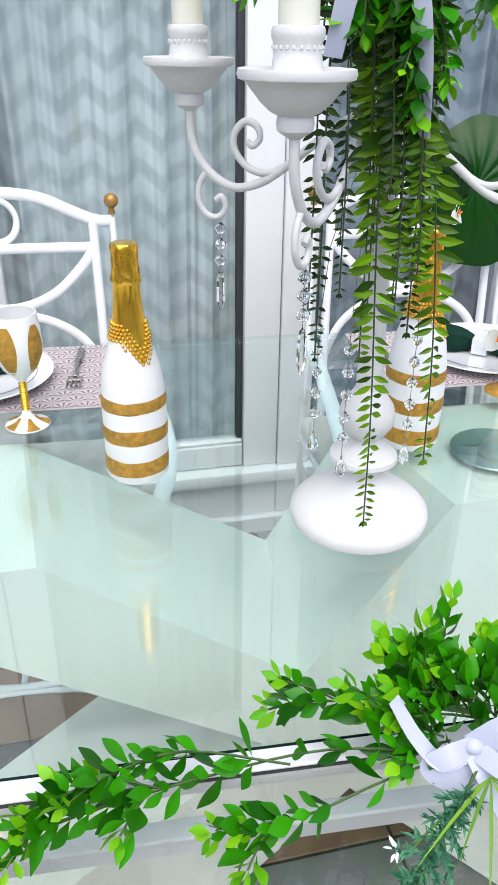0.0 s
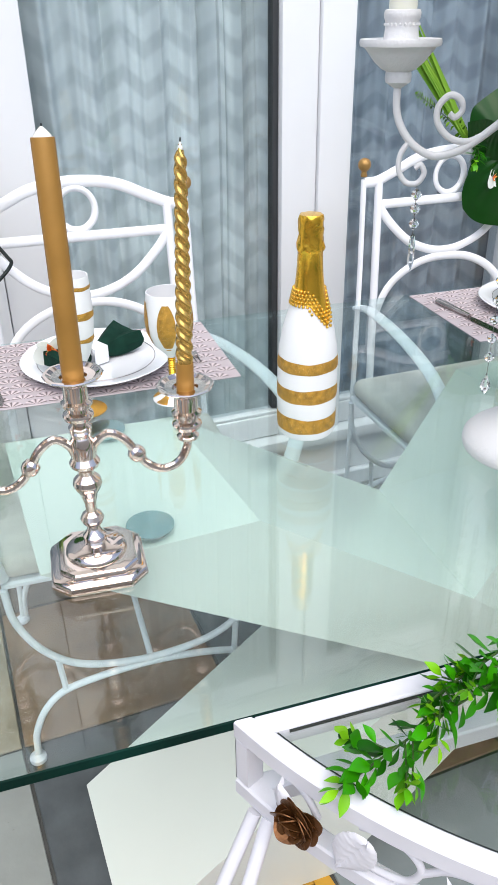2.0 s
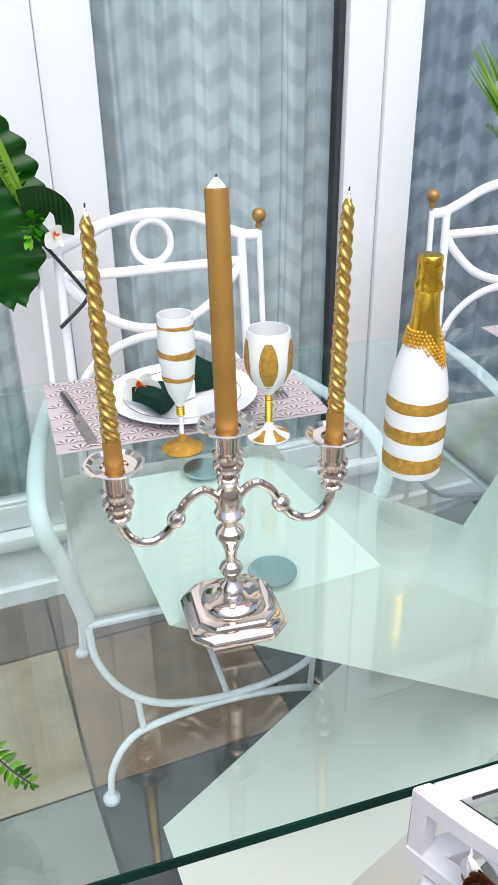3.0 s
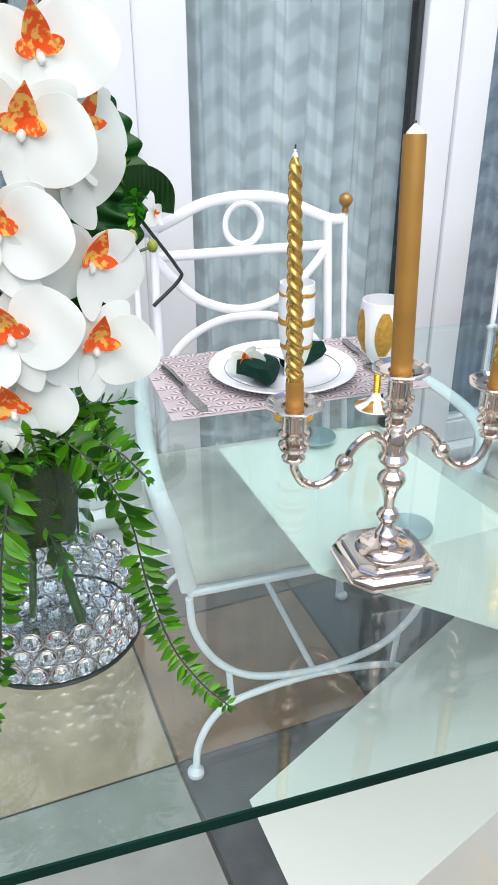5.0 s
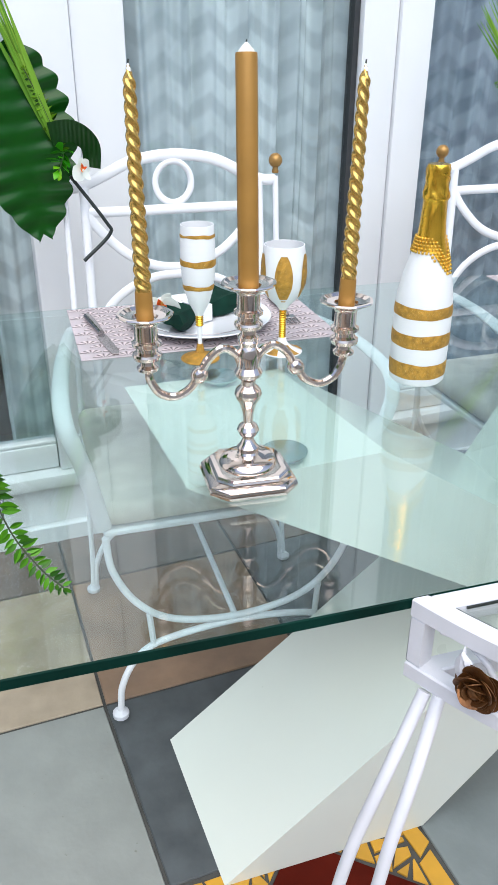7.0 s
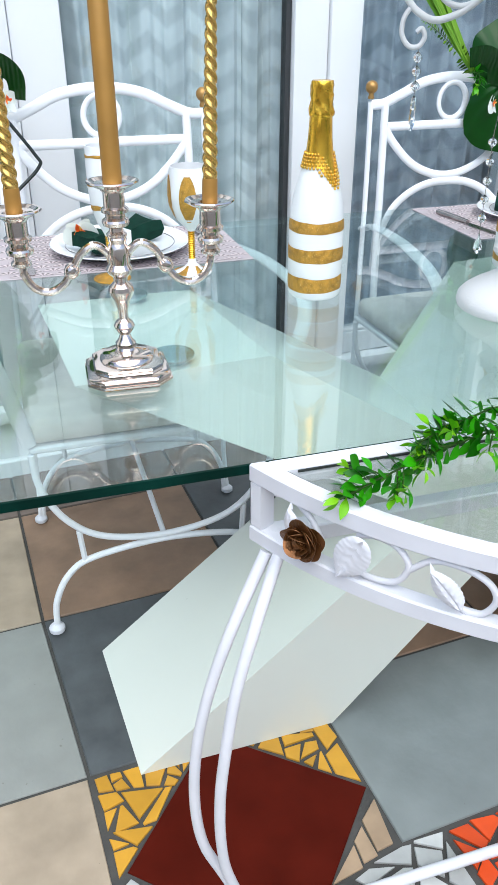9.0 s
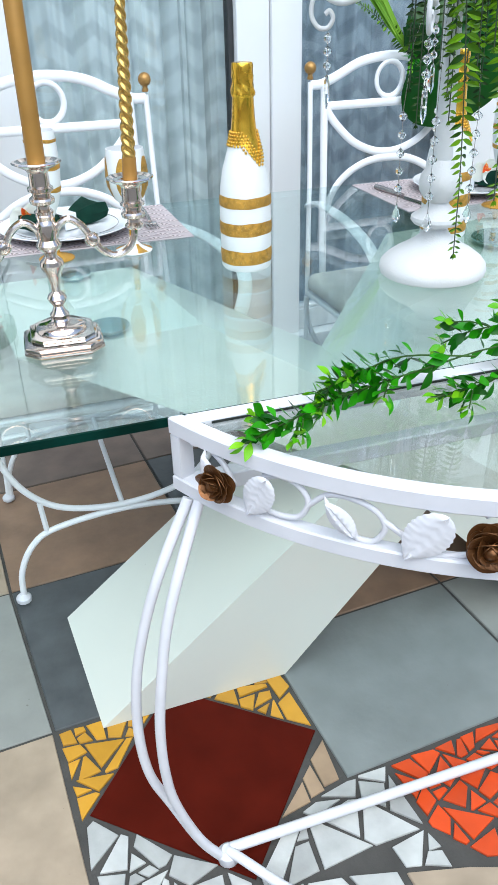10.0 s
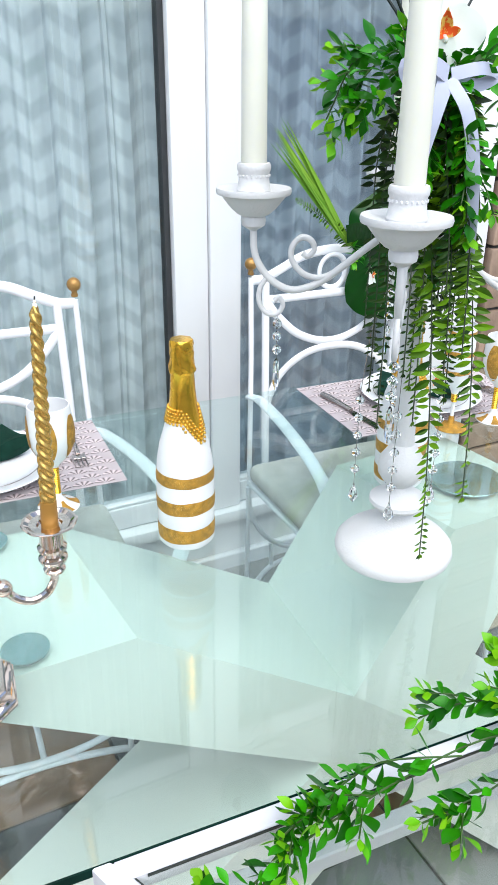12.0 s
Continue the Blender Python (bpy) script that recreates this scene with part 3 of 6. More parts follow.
# ---- chairs ----
def iron_chair():
    """White iron chair; its own axes stand on the floor under the seat, the back towards +y."""
    c = thing("iron_chair", pose(-0.236, 0.40, 0), "white wrought iron dining chair with gold ball finials", "chair", "chairs along the table")
    add = lambda name, geo, m=CHAIR_PAINT, label="": part(name, geo, m, c, label, world=False)
    for s in (-1, 1):
        post = curve([(s * 0.246, 0.195, 0.008), (s * 0.240, 0.198, 0.12), (s * 0.232, 0.205, 0.45), (s * 0.222, 0.222, 0.72), (s * 0.218, 0.236, 0.955)], 5)
        p = add("back_post", tube(post, 0.0062, 8))
        part("finial", join(ball(0.0145, 16, (s * 0.218, 0.237, 0.986)), moved(lathe([(0.0065, 0.006), (0.0075, 0.010), (0.0055, 0.014), (0.0065, 0.020)], 12), Matrix.Translation((s * 0.218, 0.237, 0.955)))), GOLD_KNOB, p, "antique gold ball finial", world=False)
        part("foot", moved(lathe([(0.011, 0), (0.0155, 0.004), (0.0155, 0.012), (0.008, 0.02)], 12), Matrix.Translation((s * 0.246, 0.195, 0))), IRON, p, world=False)
        add("inner_post", tube(curve([(s * 0.186, 0.207, 0.46), (s * 0.184, 0.22, 0.72), (s * 0.180, 0.236, 0.947)], 4), 0.0092, 8))
        arm = curve([(s * 0.222, 0.222, 0.665), (s * 0.238, 0.13, 0.69), (s * 0.268, -0.05, 0.703), (s * 0.285, -0.19, 0.690), (s * 0.283, -0.245, 0.655), (s * 0.262, -0.248, 0.58), (s * 0.238, -0.223, 0.45)], 6)
        add("arm", tube(arm, 0.0075, 8, 1.9))
    y = 0.236
    arch = curve([(-0.217, y, 0.948), (-0.185, y, 0.950), (-0.14, y, 0.968), (-0.08, y, 0.994), (0, y, 1.004), (0.08, y, 0.994), (0.14, y, 0.968), (0.185, y, 0.950), (0.217, y, 0.948)], 6)
    add("top_rail", tube(arch, 0.0112, 8, 0.5))
    add("back_ring", tube([(0.037 * a, y, 0.951 + 0.040 * b) for a, b in circle(28)], 0.0072, 8, 0.7, closed=True))
    add("cross_bar", tube([(-0.180, y - 0.004, 0.899), (0.180, y - 0.004, 0.899)], 0.0102, 8, 0.5))
    up = curve([(-0.178, y - 0.006, 0.895), (-0.150, 0.230, 0.858), (-0.102, 0.228, 0.813), (-0.05, 0.227, 0.788), (0, 0.227, 0.780), (0.05, 0.227, 0.788), (0.102, 0.228, 0.813), (0.150, 0.230, 0.858), (0.178, y - 0.006, 0.895)], 5)
    add("back_scroll", tube(up, 0.0098, 8, 0.5))
    dn = curve([(-0.184, 0.214, 0.635), (-0.155, 0.218, 0.698), (-0.115, 0.221, 0.736), (-0.06, 0.224, 0.760), (0, 0.225, 0.766), (0.06, 0.224, 0.760), (0.115, 0.221, 0.736), (0.155, 0.218, 0.698), (0.184, 0.214, 0.635)], 5)
    add("back_scroll", tube(dn, 0.0098, 8, 0.5))
    for yy in (-0.223, 0.197):
        hang = curve([(-0.238, yy, 0.43), (-0.230, yy, 0.355), (-0.19, yy, 0.275), (-0.12, yy, 0.222), (0, yy, 0.203), (0.12, yy, 0.222), (0.19, yy, 0.275), (0.230, yy, 0.355), (0.238, yy, 0.43)], 6)
        add("upper_stretcher", tube(hang, 0.0068, 8))
        stand = curve([(-0.239, yy, 0.012), (-0.232, yy, 0.08), (-0.20, yy, 0.143), (-0.145, yy, 0.176), (0, yy, 0.192), (0.145, yy, 0.176), (0.20, yy, 0.143), (0.232, yy, 0.08), (0.239, yy, 0.012)], 6)
        leg = add("leg_arch", tube(stand, 0.0068, 8))
        for s in (-1, 1):
            add("link_rod", tube([(s * 0.165, yy, 0.168), (s * 0.170, yy, 0.245)], 0.006, 6))
            if yy < 0:
                part("foot", moved(lathe([(0.011, 0), (0.0165, 0.004), (0.0165, 0.013), (0.008, 0.022)], 12), Matrix.Translation((s * 0.240, yy, 0))), IRON, leg, world=False)
    add("centre_bar", tube([(0, -0.223, 0.198), (0, 0.197, 0.198)], 0.006, 8))
    add("seat_frame", box(-0.240, 0.240, -0.228, 0.204, 0.432, 0.446, 0.004, 1))
    v, f = box(-0.240, 0.240, -0.228, 0.200, 0.4465, 0.497, 0.022, 4)
    add("seat_cushion", (v, f), SEAT, "beige woven seat cushion")
    return c


chair = iron_chair()
copy_thing(chair, pose(0.622, 0.452, 0, 0, 0, 2.0))


# ---- place settings ----
def placemat(dx):
    x0, x1, y0, y1 = -0.482 + dx, -0.036 + dx, 0.206, 0.478
    t = thing("placemat", pose((x0 + x1) / 2, (y0 + y1) / 2, 0.75), "pale pink placemat printed with dark and silver fans", "placemat", "placemats on the table")
    part("sheet", box(x0, x1, y0, y1, 0.7503, 0.7521, 0.0006), MAT_PINK, t, smooth=0)
    dark, pale = [], []
    w, hgt = 0.0372, 0.0226
    rows = int((y1 - y0) / hgt)
    for r in range(rows):
        cy = y0 + 0.003 + r * hgt
        for k in range(13):
            cx = x0 + (k + (0.5 if r % 2 else 0.0)) * w
            if cx < x0 + 0.012 or cx > x1 - 0.012 or cy + 0.02 > y1:
                continue
            for a in range(9):
                ang = radians(18 + 18 * a)
                d, s = Vector((math.cos(ang), math.sin(ang), 0)), Vector((-math.sin(ang), math.cos(ang), 0))
                q0, q1 = 0.003, 0.0185
                wide = 0.0016 if a % 2 == 0 else 0.0020
                p = Vector((cx, cy, 0.75235))
                quad = [p + d * q0 + s * 0.0003, p + d * q0 - s * 0.0003, p + d * q1 - s * wide, p + d * q1 + s * wide]
                (dark if (a % 2 == 0) else pale).append((np.array([tuple(v) for v in quad]), [[0, 3, 2, 1][::-1]]))
    part("fan_print", join(*dark), MAT_LINE, t, "dark fan print", smooth=0)
    part("fan_print", join(*pale), MAT_PALE, t, "silvery fan print", smooth=0)
    return t


def cutlery(dx):
    m = Matrix.Translation((dx, 0, 0))
    k = thing("knife", m @ pose(-0.436, 0.317, 0.7522), "dull steel table knife on the placemat", "knife", "cutlery on the placemats")
    d = Vector((-0.449 + 0.422, 0.41 - 0.224, 0)).normalized()
    spin = Matrix.Translation((-0.436 + dx, 0.317, 0.7526)) @ pose(0, 0, 0, 0, 0, math.degrees(math.atan2(d.y, d.x)) - 90)
    bl = [(-0.009, -0.10), (-0.0115, -0.085), (-0.0115, -0.02), (-0.006, 0.0), (0.006, 0.0), (0.007, -0.02), (0.006, -0.085), (0.0, -0.104)]
    part("blade", moved(slab(bl[::-1], 0, 0.0016, 0.0004), spin), STEEL, k, smooth=30)
    part("handle", moved(tube([(0, 0, 0.004), (0, 0.03, 0.004), (0, 0.075, 0.0045), (0, 0.100, 0.0045)], [0.0045, 0.0055, 0.0065, 0.0055], 8, 1.2), spin), STEEL, k)
    f = thing("fork", m @ pose(-0.094, 0.35, 0.7522), "dull steel dinner fork on the placemat", "fork", "cutlery on the placemats")
    base = Matrix.Translation((-0.094 + dx, 0.35, 0.7526)) @ pose(0, 0, 0, 0, 0, -3)
    part("handle", moved(tube(curve([(0, -0.028, 0.005), (0, 0.0, 0.010), (0, 0.05, 0.006), (0, 0.098, 0.004)], 4), [0.003] * 3 + [0.0026] * 4 + [0.0045] * 6, 8, 1.4), base), STEEL, f)
    part("fork_head", moved(box(-0.0125, 0.0125, -0.044, -0.026, 0.003, 0.0048, 0.0006), base), STEEL, f, smooth=30)
    for i in range(4):
        x = -0.0107 + 0.00713 * i
        part("tine", moved(tube([(x, -0.043, 0.004), (x, -0.065, 0.0036), (x, -0.080, 0.006)], [0.0016, 0.0014, 0.0006], 6), base), STEEL, f)


def plate(dx):
    t = thing("dinner_plate", pose(-0.258 + dx, 0.332, 0.7524), "round white china plate with raised rim and fine grey ring", "plate", "dinner plates")
    part("plate_body", lathe([(0.001, 0.004), (0.070, 0.004), (0.072, 0.0), (0.080, 0.001), (0.090, 0.006), (0.112, 0.0135), (0.1275, 0.0165), (0.1285, 0.018), (0.127, 0.019), (0.110, 0.0165), (0.092, 0.010), (0.080, 0.0065), (0.001, 0.0065)], 56), CHINA, t, smooth=35, world=False)
    part("rim_line", tube([(0.1005 * a, 0.1005 * b, 0.0138) for a, b in circle(64)], 0.0006, 6, closed=True), STEEL, t, "fine grey painted ring", world=False)
    return t


def napkin(dx, turn):
    m = Matrix.Translation((-0.262 + dx, 0.335, 0.760)) @ pose(0, 0, 0, 0, 0, turn)
    t = thing("napkin", m, "dark green cloth napkin pinched in a white ring with an orchid", "napkin", "napkins on the plates")
    for s in (-1, 1):
        V, F, n, q = [], [], 8, 10
        for i in range(n + 1):
            a = i / n
            for j in range(q):
                u = 2 * math.pi * j / q
                w = 0.012 + 0.036 * a**0.8
                hh = 0.013 + 0.007 * math.sin(3 * a) + 0.004 * math.sin(5 * u + 3 * a)
                V.append((s * (0.012 + 0.072 * a), w * math.cos(u) + 0.012 * a * s, 0.014 + 0.010 * a + hh * math.sin(u) + 0.006 * a * math.sin(3 * u)))
        for i in range(n):
            F += [[i * q + j, i * q + (j + 1) % q, (i + 1) * q + (j + 1) % q, (i + 1) * q + j][:: s] for j in range(q)]
        F += [list(range(q))[:: -s], [n * q + j for j in range(q)][:: s]]
        part("fold", (np.array(V), F), NAPKIN, t, world=False)
    part("napkin_ring", join(box(-0.014, 0.014, -0.024, 0.024, 0.028, 0.031, 0.001), box(-0.014, 0.014, -0.026, -0.023, 0.001, 0.031, 0.001), box(-0.014, 0.014, 0.023, 0.026, 0.001, 0.031, 0.001)), CHINA, t, "white square napkin ring", smooth=30, world=False)
    return t


def stripe_band(profile, z0, z1, out, wob, seed, n=40):
    """A painted band hugging a lathed profile between two heights, with a hand-brushed edge."""
    zs, rs = [p[1] for p in profile], [p[0] for p in profile]
    rng = random.Random(seed)
    ph = [rng.uniform(0, 6.28) for _ in range(4)]
    V, F, m = [], [], 4
    for k in range(m + 1):
        for i in range(n):
            u = 2 * math.pi * i / n
            e0, e1 = wob * math.sin(2 * u + ph[0]) + 0.4 * wob * math.sin(7 * u + ph[1]), wob * math.sin(3 * u + ph[2]) + 0.4 * wob * math.sin(8 * u + ph[3])
            z = (z0 + e0) + (z1 + e1 - z0 - e0) * k / m
            r = float(np.interp(z, zs, rs)) + (out if 0 < k < m else out * 0.35)
            V.append((r * math.cos(u), r * math.sin(u), z))
    for k in range(m):
        F += [[k * n + i, k * n + (i + 1) % n, (k + 1) * n + (i + 1) % n, (k + 1) * n + i] for i in range(n)]
    return np.array(V), F


FLUTE_PROFILE = [(0.0045, 0.068), (0.008, 0.078), (0.0165, 0.094), (0.0235, 0.118), (0.0268, 0.152), (0.0266, 0.184), (0.0252, 0.213)]


def flute(m):
    t = thing("champagne_flute", m, "white painted champagne flute with gold bands and gold foot", "glass", "champagne flutes")
    inner = [(r - 0.0014, z) for r, z in FLUTE_PROFILE[::-1][:5]]
    part("bowl", lathe([(0.001, 0.067)] + FLUTE_PROFILE + inner + [(0.001, 0.102)], 36), WHITE_ENAMEL, t, world=False)
    part("stem", lathe([(0.0042, 0.010), (0.0036, 0.025), (0.0036, 0.060), (0.0046, 0.069)], 16), WHITE_ENAMEL, t, world=False)
    part("foot", lathe([(0.030, 0.0), (0.0312, 0.0015), (0.030, 0.003), (0.016, 0.007), (0.007, 0.012), (0.0052, 0.024), (0.0040, 0.026)], 36), GOLD_LEAF, t, "gold glitter foot", world=False)
    part("beaded_collar", join(*[lathe([(0.0056, z), (0.0066, z + 0.0017), (0.0056, z + 0.0034)], 14) for z in np.arange(0.056, 0.074, 0.0036)]), GOLD_FOIL, t, "gold beaded collar", world=False)
    for i, (a, b) in enumerate(((0.1165, 0.124), (0.153, 0.1625), (0.1955, 0.2005))):
        part("gold_band", stripe_band(FLUTE_PROFILE, a, b, 0.0006, 0.0009, i), GOLD_LEAF, t, "hand-painted gold band", world=False)
    return t


GOBLET_PROFILE = [(0.005, 0.070), (0.010, 0.078), (0.025, 0.093), (0.0345, 0.115), (0.0362, 0.132), (0.0348, 0.154), (0.0318, 0.176)]


def goblet(m):
    t = thing("wine_goblet", m, "white painted wine goblet with gold petals and beaded stem", "glass", "wine goblets")
    inner = [(r - 0.0014, z) for r, z in GOBLET_PROFILE[::-1][:5]]
    part("bowl", lathe([(0.001, 0.069)] + GOBLET_PROFILE + inner + [(0.001, 0.084)], 36), WHITE_ENAMEL, t, world=False)
    part("foot", lathe([(0.032, 0.0), (0.0332, 0.0015), (0.032, 0.003), (0.016, 0.009), (0.008, 0.017), (0.0055, 0.026)], 36), WHITE_ENAMEL, t, world=False)
    part("beaded_stem", join(*[lathe([(0.0048, z), (0.0064, z + 0.0019), (0.0048, z + 0.0038)], 14) for z in np.arange(0.024, 0.070, 0.0038)]), GOLD_FOIL, t, "gold beaded stem", world=False)
    zs, rs = [p[1] for p in GOBLET_PROFILE], [p[0] for p in GOBLET_PROFILE]
    for k in range(5):
        V, F, n, q = [], [], 9, 6
        for i in range(n + 1):
            z = 0.090 + 0.074 * i / n
            half = 0.40 * math.sin(math.pi * (0.04 + 0.92 * i / n)) ** 0.5
            r = float(np.interp(z, zs, rs)) + 0.0007
            for j in range(q + 1):
                u = 2 * math.pi * k / 5 - 1.9 + half * (2 * j / q - 1)
                V.append((r * math.cos(u), r * math.sin(u), z))
        for i in range(n):
            F += [[i * (q + 1) + j, i * (q + 1) + j + 1, (i + 1) * (q + 1) + j + 1, (i + 1) * (q + 1) + j] for j in range(q)]
        part("gold_petal", (np.array(V), F), GOLD_LEAF, t, "gold glitter petal", world=False)
        F2 = [[i * (q + 1) + j, i * (q + 1) + j + 1, (i + 1) * (q + 1) + j + 1, (i + 1) * (q + 1) + j] for i in range(3) for j in range(q)]
        V2 = [(r * math.cos(u), r * math.sin(u), z) for r, z in ((0.0328, 0.0032), (0.026, 0.0055), (0.018, 0.0092), (0.012, 0.0142)) for u in [2 * math.pi * k / 5 - 1.2 + 0.34 * (1 - (0.033 - r) * 22) * (2 * j / q - 1) for j in range(q + 1)]]
        part("gold_petal", (np.array(V2), F2), GOLD_LEAF, t, "gold glitter petal", world=False)
    return t


for dx in (0.0, 0.902):
    placemat(dx), cutlery(dx), plate(dx)
napkin(0.0, 28), napkin(0.902, -35)
fl = flute(pose(-0.297, 0.167, 0.75))
copy_thing(fl, pose(0.612, 0.180, 0.75, 0, 0, 40))
gb = goblet(pose(-0.160, 0.163, 0.75))
copy_thing(gb, pose(0.715, 0.180, 0.75, 0, 0, 25))


# ---- champagne bottles ----
BOTTLE = [(0.037, 0.0), (0.0412, 0.005), (0.0420, 0.060), (0.0418, 0.105), (0.0398, 0.132), (0.0352, 0.158), (0.0285, 0.180), (0.0228, 0.200), (0.0192, 0.216), (0.0172, 0.235), (0.0158, 0.262)]


def bottle(m, group="champagne bottles"):
    t = thing("champagne_bottle", m, "white painted champagne bottle with three gold bands and gold foil neck", "bottle", group)
    part("body", lathe([(0.001, 0.0)] + BOTTLE[:8] + [(0.0215, 0.204), (0.001, 0.204)], 48), WHITE_ENAMEL, t, world=False)
    rng = random.Random(4)
    foil = [(0.0252, 0.192), (0.0232, 0.200), (0.0198, 0.216), (0.0178, 0.235), (0.0164, 0.262), (0.0178, 0.2645), (0.0182, 0.268), (0.0174, 0.273), (0.0160, 0.279), (0.0156, 0.285), (0.0162, 0.291), (0.0158, 0.297), (0.0160, 0.303), (0.0156, 0.3075), (0.0146, 0.3095), (0.0005, 0.310)]
    v, f = lathe(foil[1:], 40, cap=False)
    for i, p in enumerate(v):
        if p[2] > 0.264:
            k = 1 + 0.05 * math.sin(7 * math.atan2(p[1], p[0]) + 300 * p[2]) + rng.uniform(-0.04, 0.04)
            v[i][0] *= k
            v[i][1] *= k
    part("foil", (v, f), GOLD_FOIL, t, "crumpled gold foil", world=False)
    for i, (a, b) in enumerate(((0.0125, 0.0350), (0.0595, 0.0795), (0.1035, 0.1195))):
        part("gold_band", stripe_band(BOTTLE, a, b, 0.0008, 0.0008, 10 + i), GOLD_LEAF, t, "gold glitter band", world=False)
    # collar of set stones, hanging to a point in front
    zs, rs = [p[1] for p in BOTTLE], [p[0] for p in BOTTLE]
    def hem(u):
        """Height of the collar's lower edge: a band that drops to a point in front."""
        off = abs((u - radians(298) + math.pi) % (2 * math.pi) - math.pi)
        return 0.190 - 0.030 * max(0.0, 1 - off / 0.85)

    V, F, rings = [], [], 6
    for k in range(rings + 1):
        for i in range(48):
            u = 2 * math.pi * i / 48
            z = 0.206 + (hem(u) + 0.006 - 0.206) * k / rings
            r = float(np.interp(z, zs, rs)) + 0.0008
            V.append((r * math.cos(u), r * math.sin(u), z))
    for k in range(rings):
        F += [[k * 48 + i, (k + 1) * 48 + i, (k + 1) * 48 + (i + 1) % 48, k * 48 + (i + 1) % 48] for i in range(48)]
    part("collar_backing", (np.array(V), F), GOLD_FOIL, t, "gold foil under the stones", world=False)
    gems = []
    for row in range(15):
        for i in range(28):
            u = 2 * math.pi * (i + 0.5 * (row % 2)) / 28
            z = 0.222 - 0.0046 * row
            if not hem(u) < z < hem(u) + 0.027:
                continue
            r = float(np.interp(z, zs, rs)) + 0.0012
            gems.append(moved(ball(0.0024, 6), Matrix.Translation((r * math.cos(u), r * math.sin(u), z))))
    part("stone_collar", join(*gems), GOLD_STUD, t, "collar of small set gold stones", world=False, smooth=70)
    return t


b1 = bottle(pose(0, 0, 0.75))
copy_thing(b1, pose(0.395, 0.035, 0.75, 0, 0, 25))


# ---- silver candelabra with gold candles ----
def octagon(cut):
    """A square of half-width 1 with its corners cut."""
    c = 1 - cut
    return [(1, -c), (1, c), (c, 1), (-c, 1), (-1, c), (-1, -c), (-c, -1), (c, -1)]


def twisted_candle(m):
    n, rows, V, F = 36, 200, [], []
    for k in range(rows + 1):
        z = 0.034 + 0.206 * k / rows
        taper = 1.08 - 0.42 * z / 0.24
        if z > 0.228:
            taper *= max(0.30, 1 - (z - 0.228) / 0.0145)
        ridge = 0.126 * min(1.0, k / 8)
        for i in range(n):
            u = 2 * math.pi * i / n
            r = 0.0080 * taper * (1 + ridge * math.cos(3 * u + z * 507))
            V.append((r * math.cos(u), r * math.sin(u), z))
    for k in range(rows):
        F += [[k * n + i, k * n + (i + 1) % n, (k + 1) * n + (i + 1) % n, (k + 1) * n + i] for i in range(n)]
    F += [list(range(n))[::-1], [rows * n + i for i in range(n)]]
    t = thing("twisted_candle", m, "spiral-twisted metallic gold taper candle standing in a silver socket", "candle", "gold candles")
    part("wax", (np.array(V), F), GOLD_WAX_TWIST, t, world=False, smooth=60)
    part("candle_foot", lathe([(0.0088, 0.0), (0.0091, 0.003), (0.0088, 0.031), (0.0086, 0.0345)], 32), GOLD_WAX, t, "plain gold candle foot", world=False)
    part("tip", lathe([(0.0026, 0.2350), (0.0024, 0.237), (0.0010, 0.2415), (0.0005, 0.242)], 12), IVORY_WAX, t, "pale wax tip", world=False)
    part("wick", tube([(0, 0, 0.2405), (0.0005, 0, 0.2455)], 0.0008, 6), WIRE, t, "dark wick", world=False)
    return t


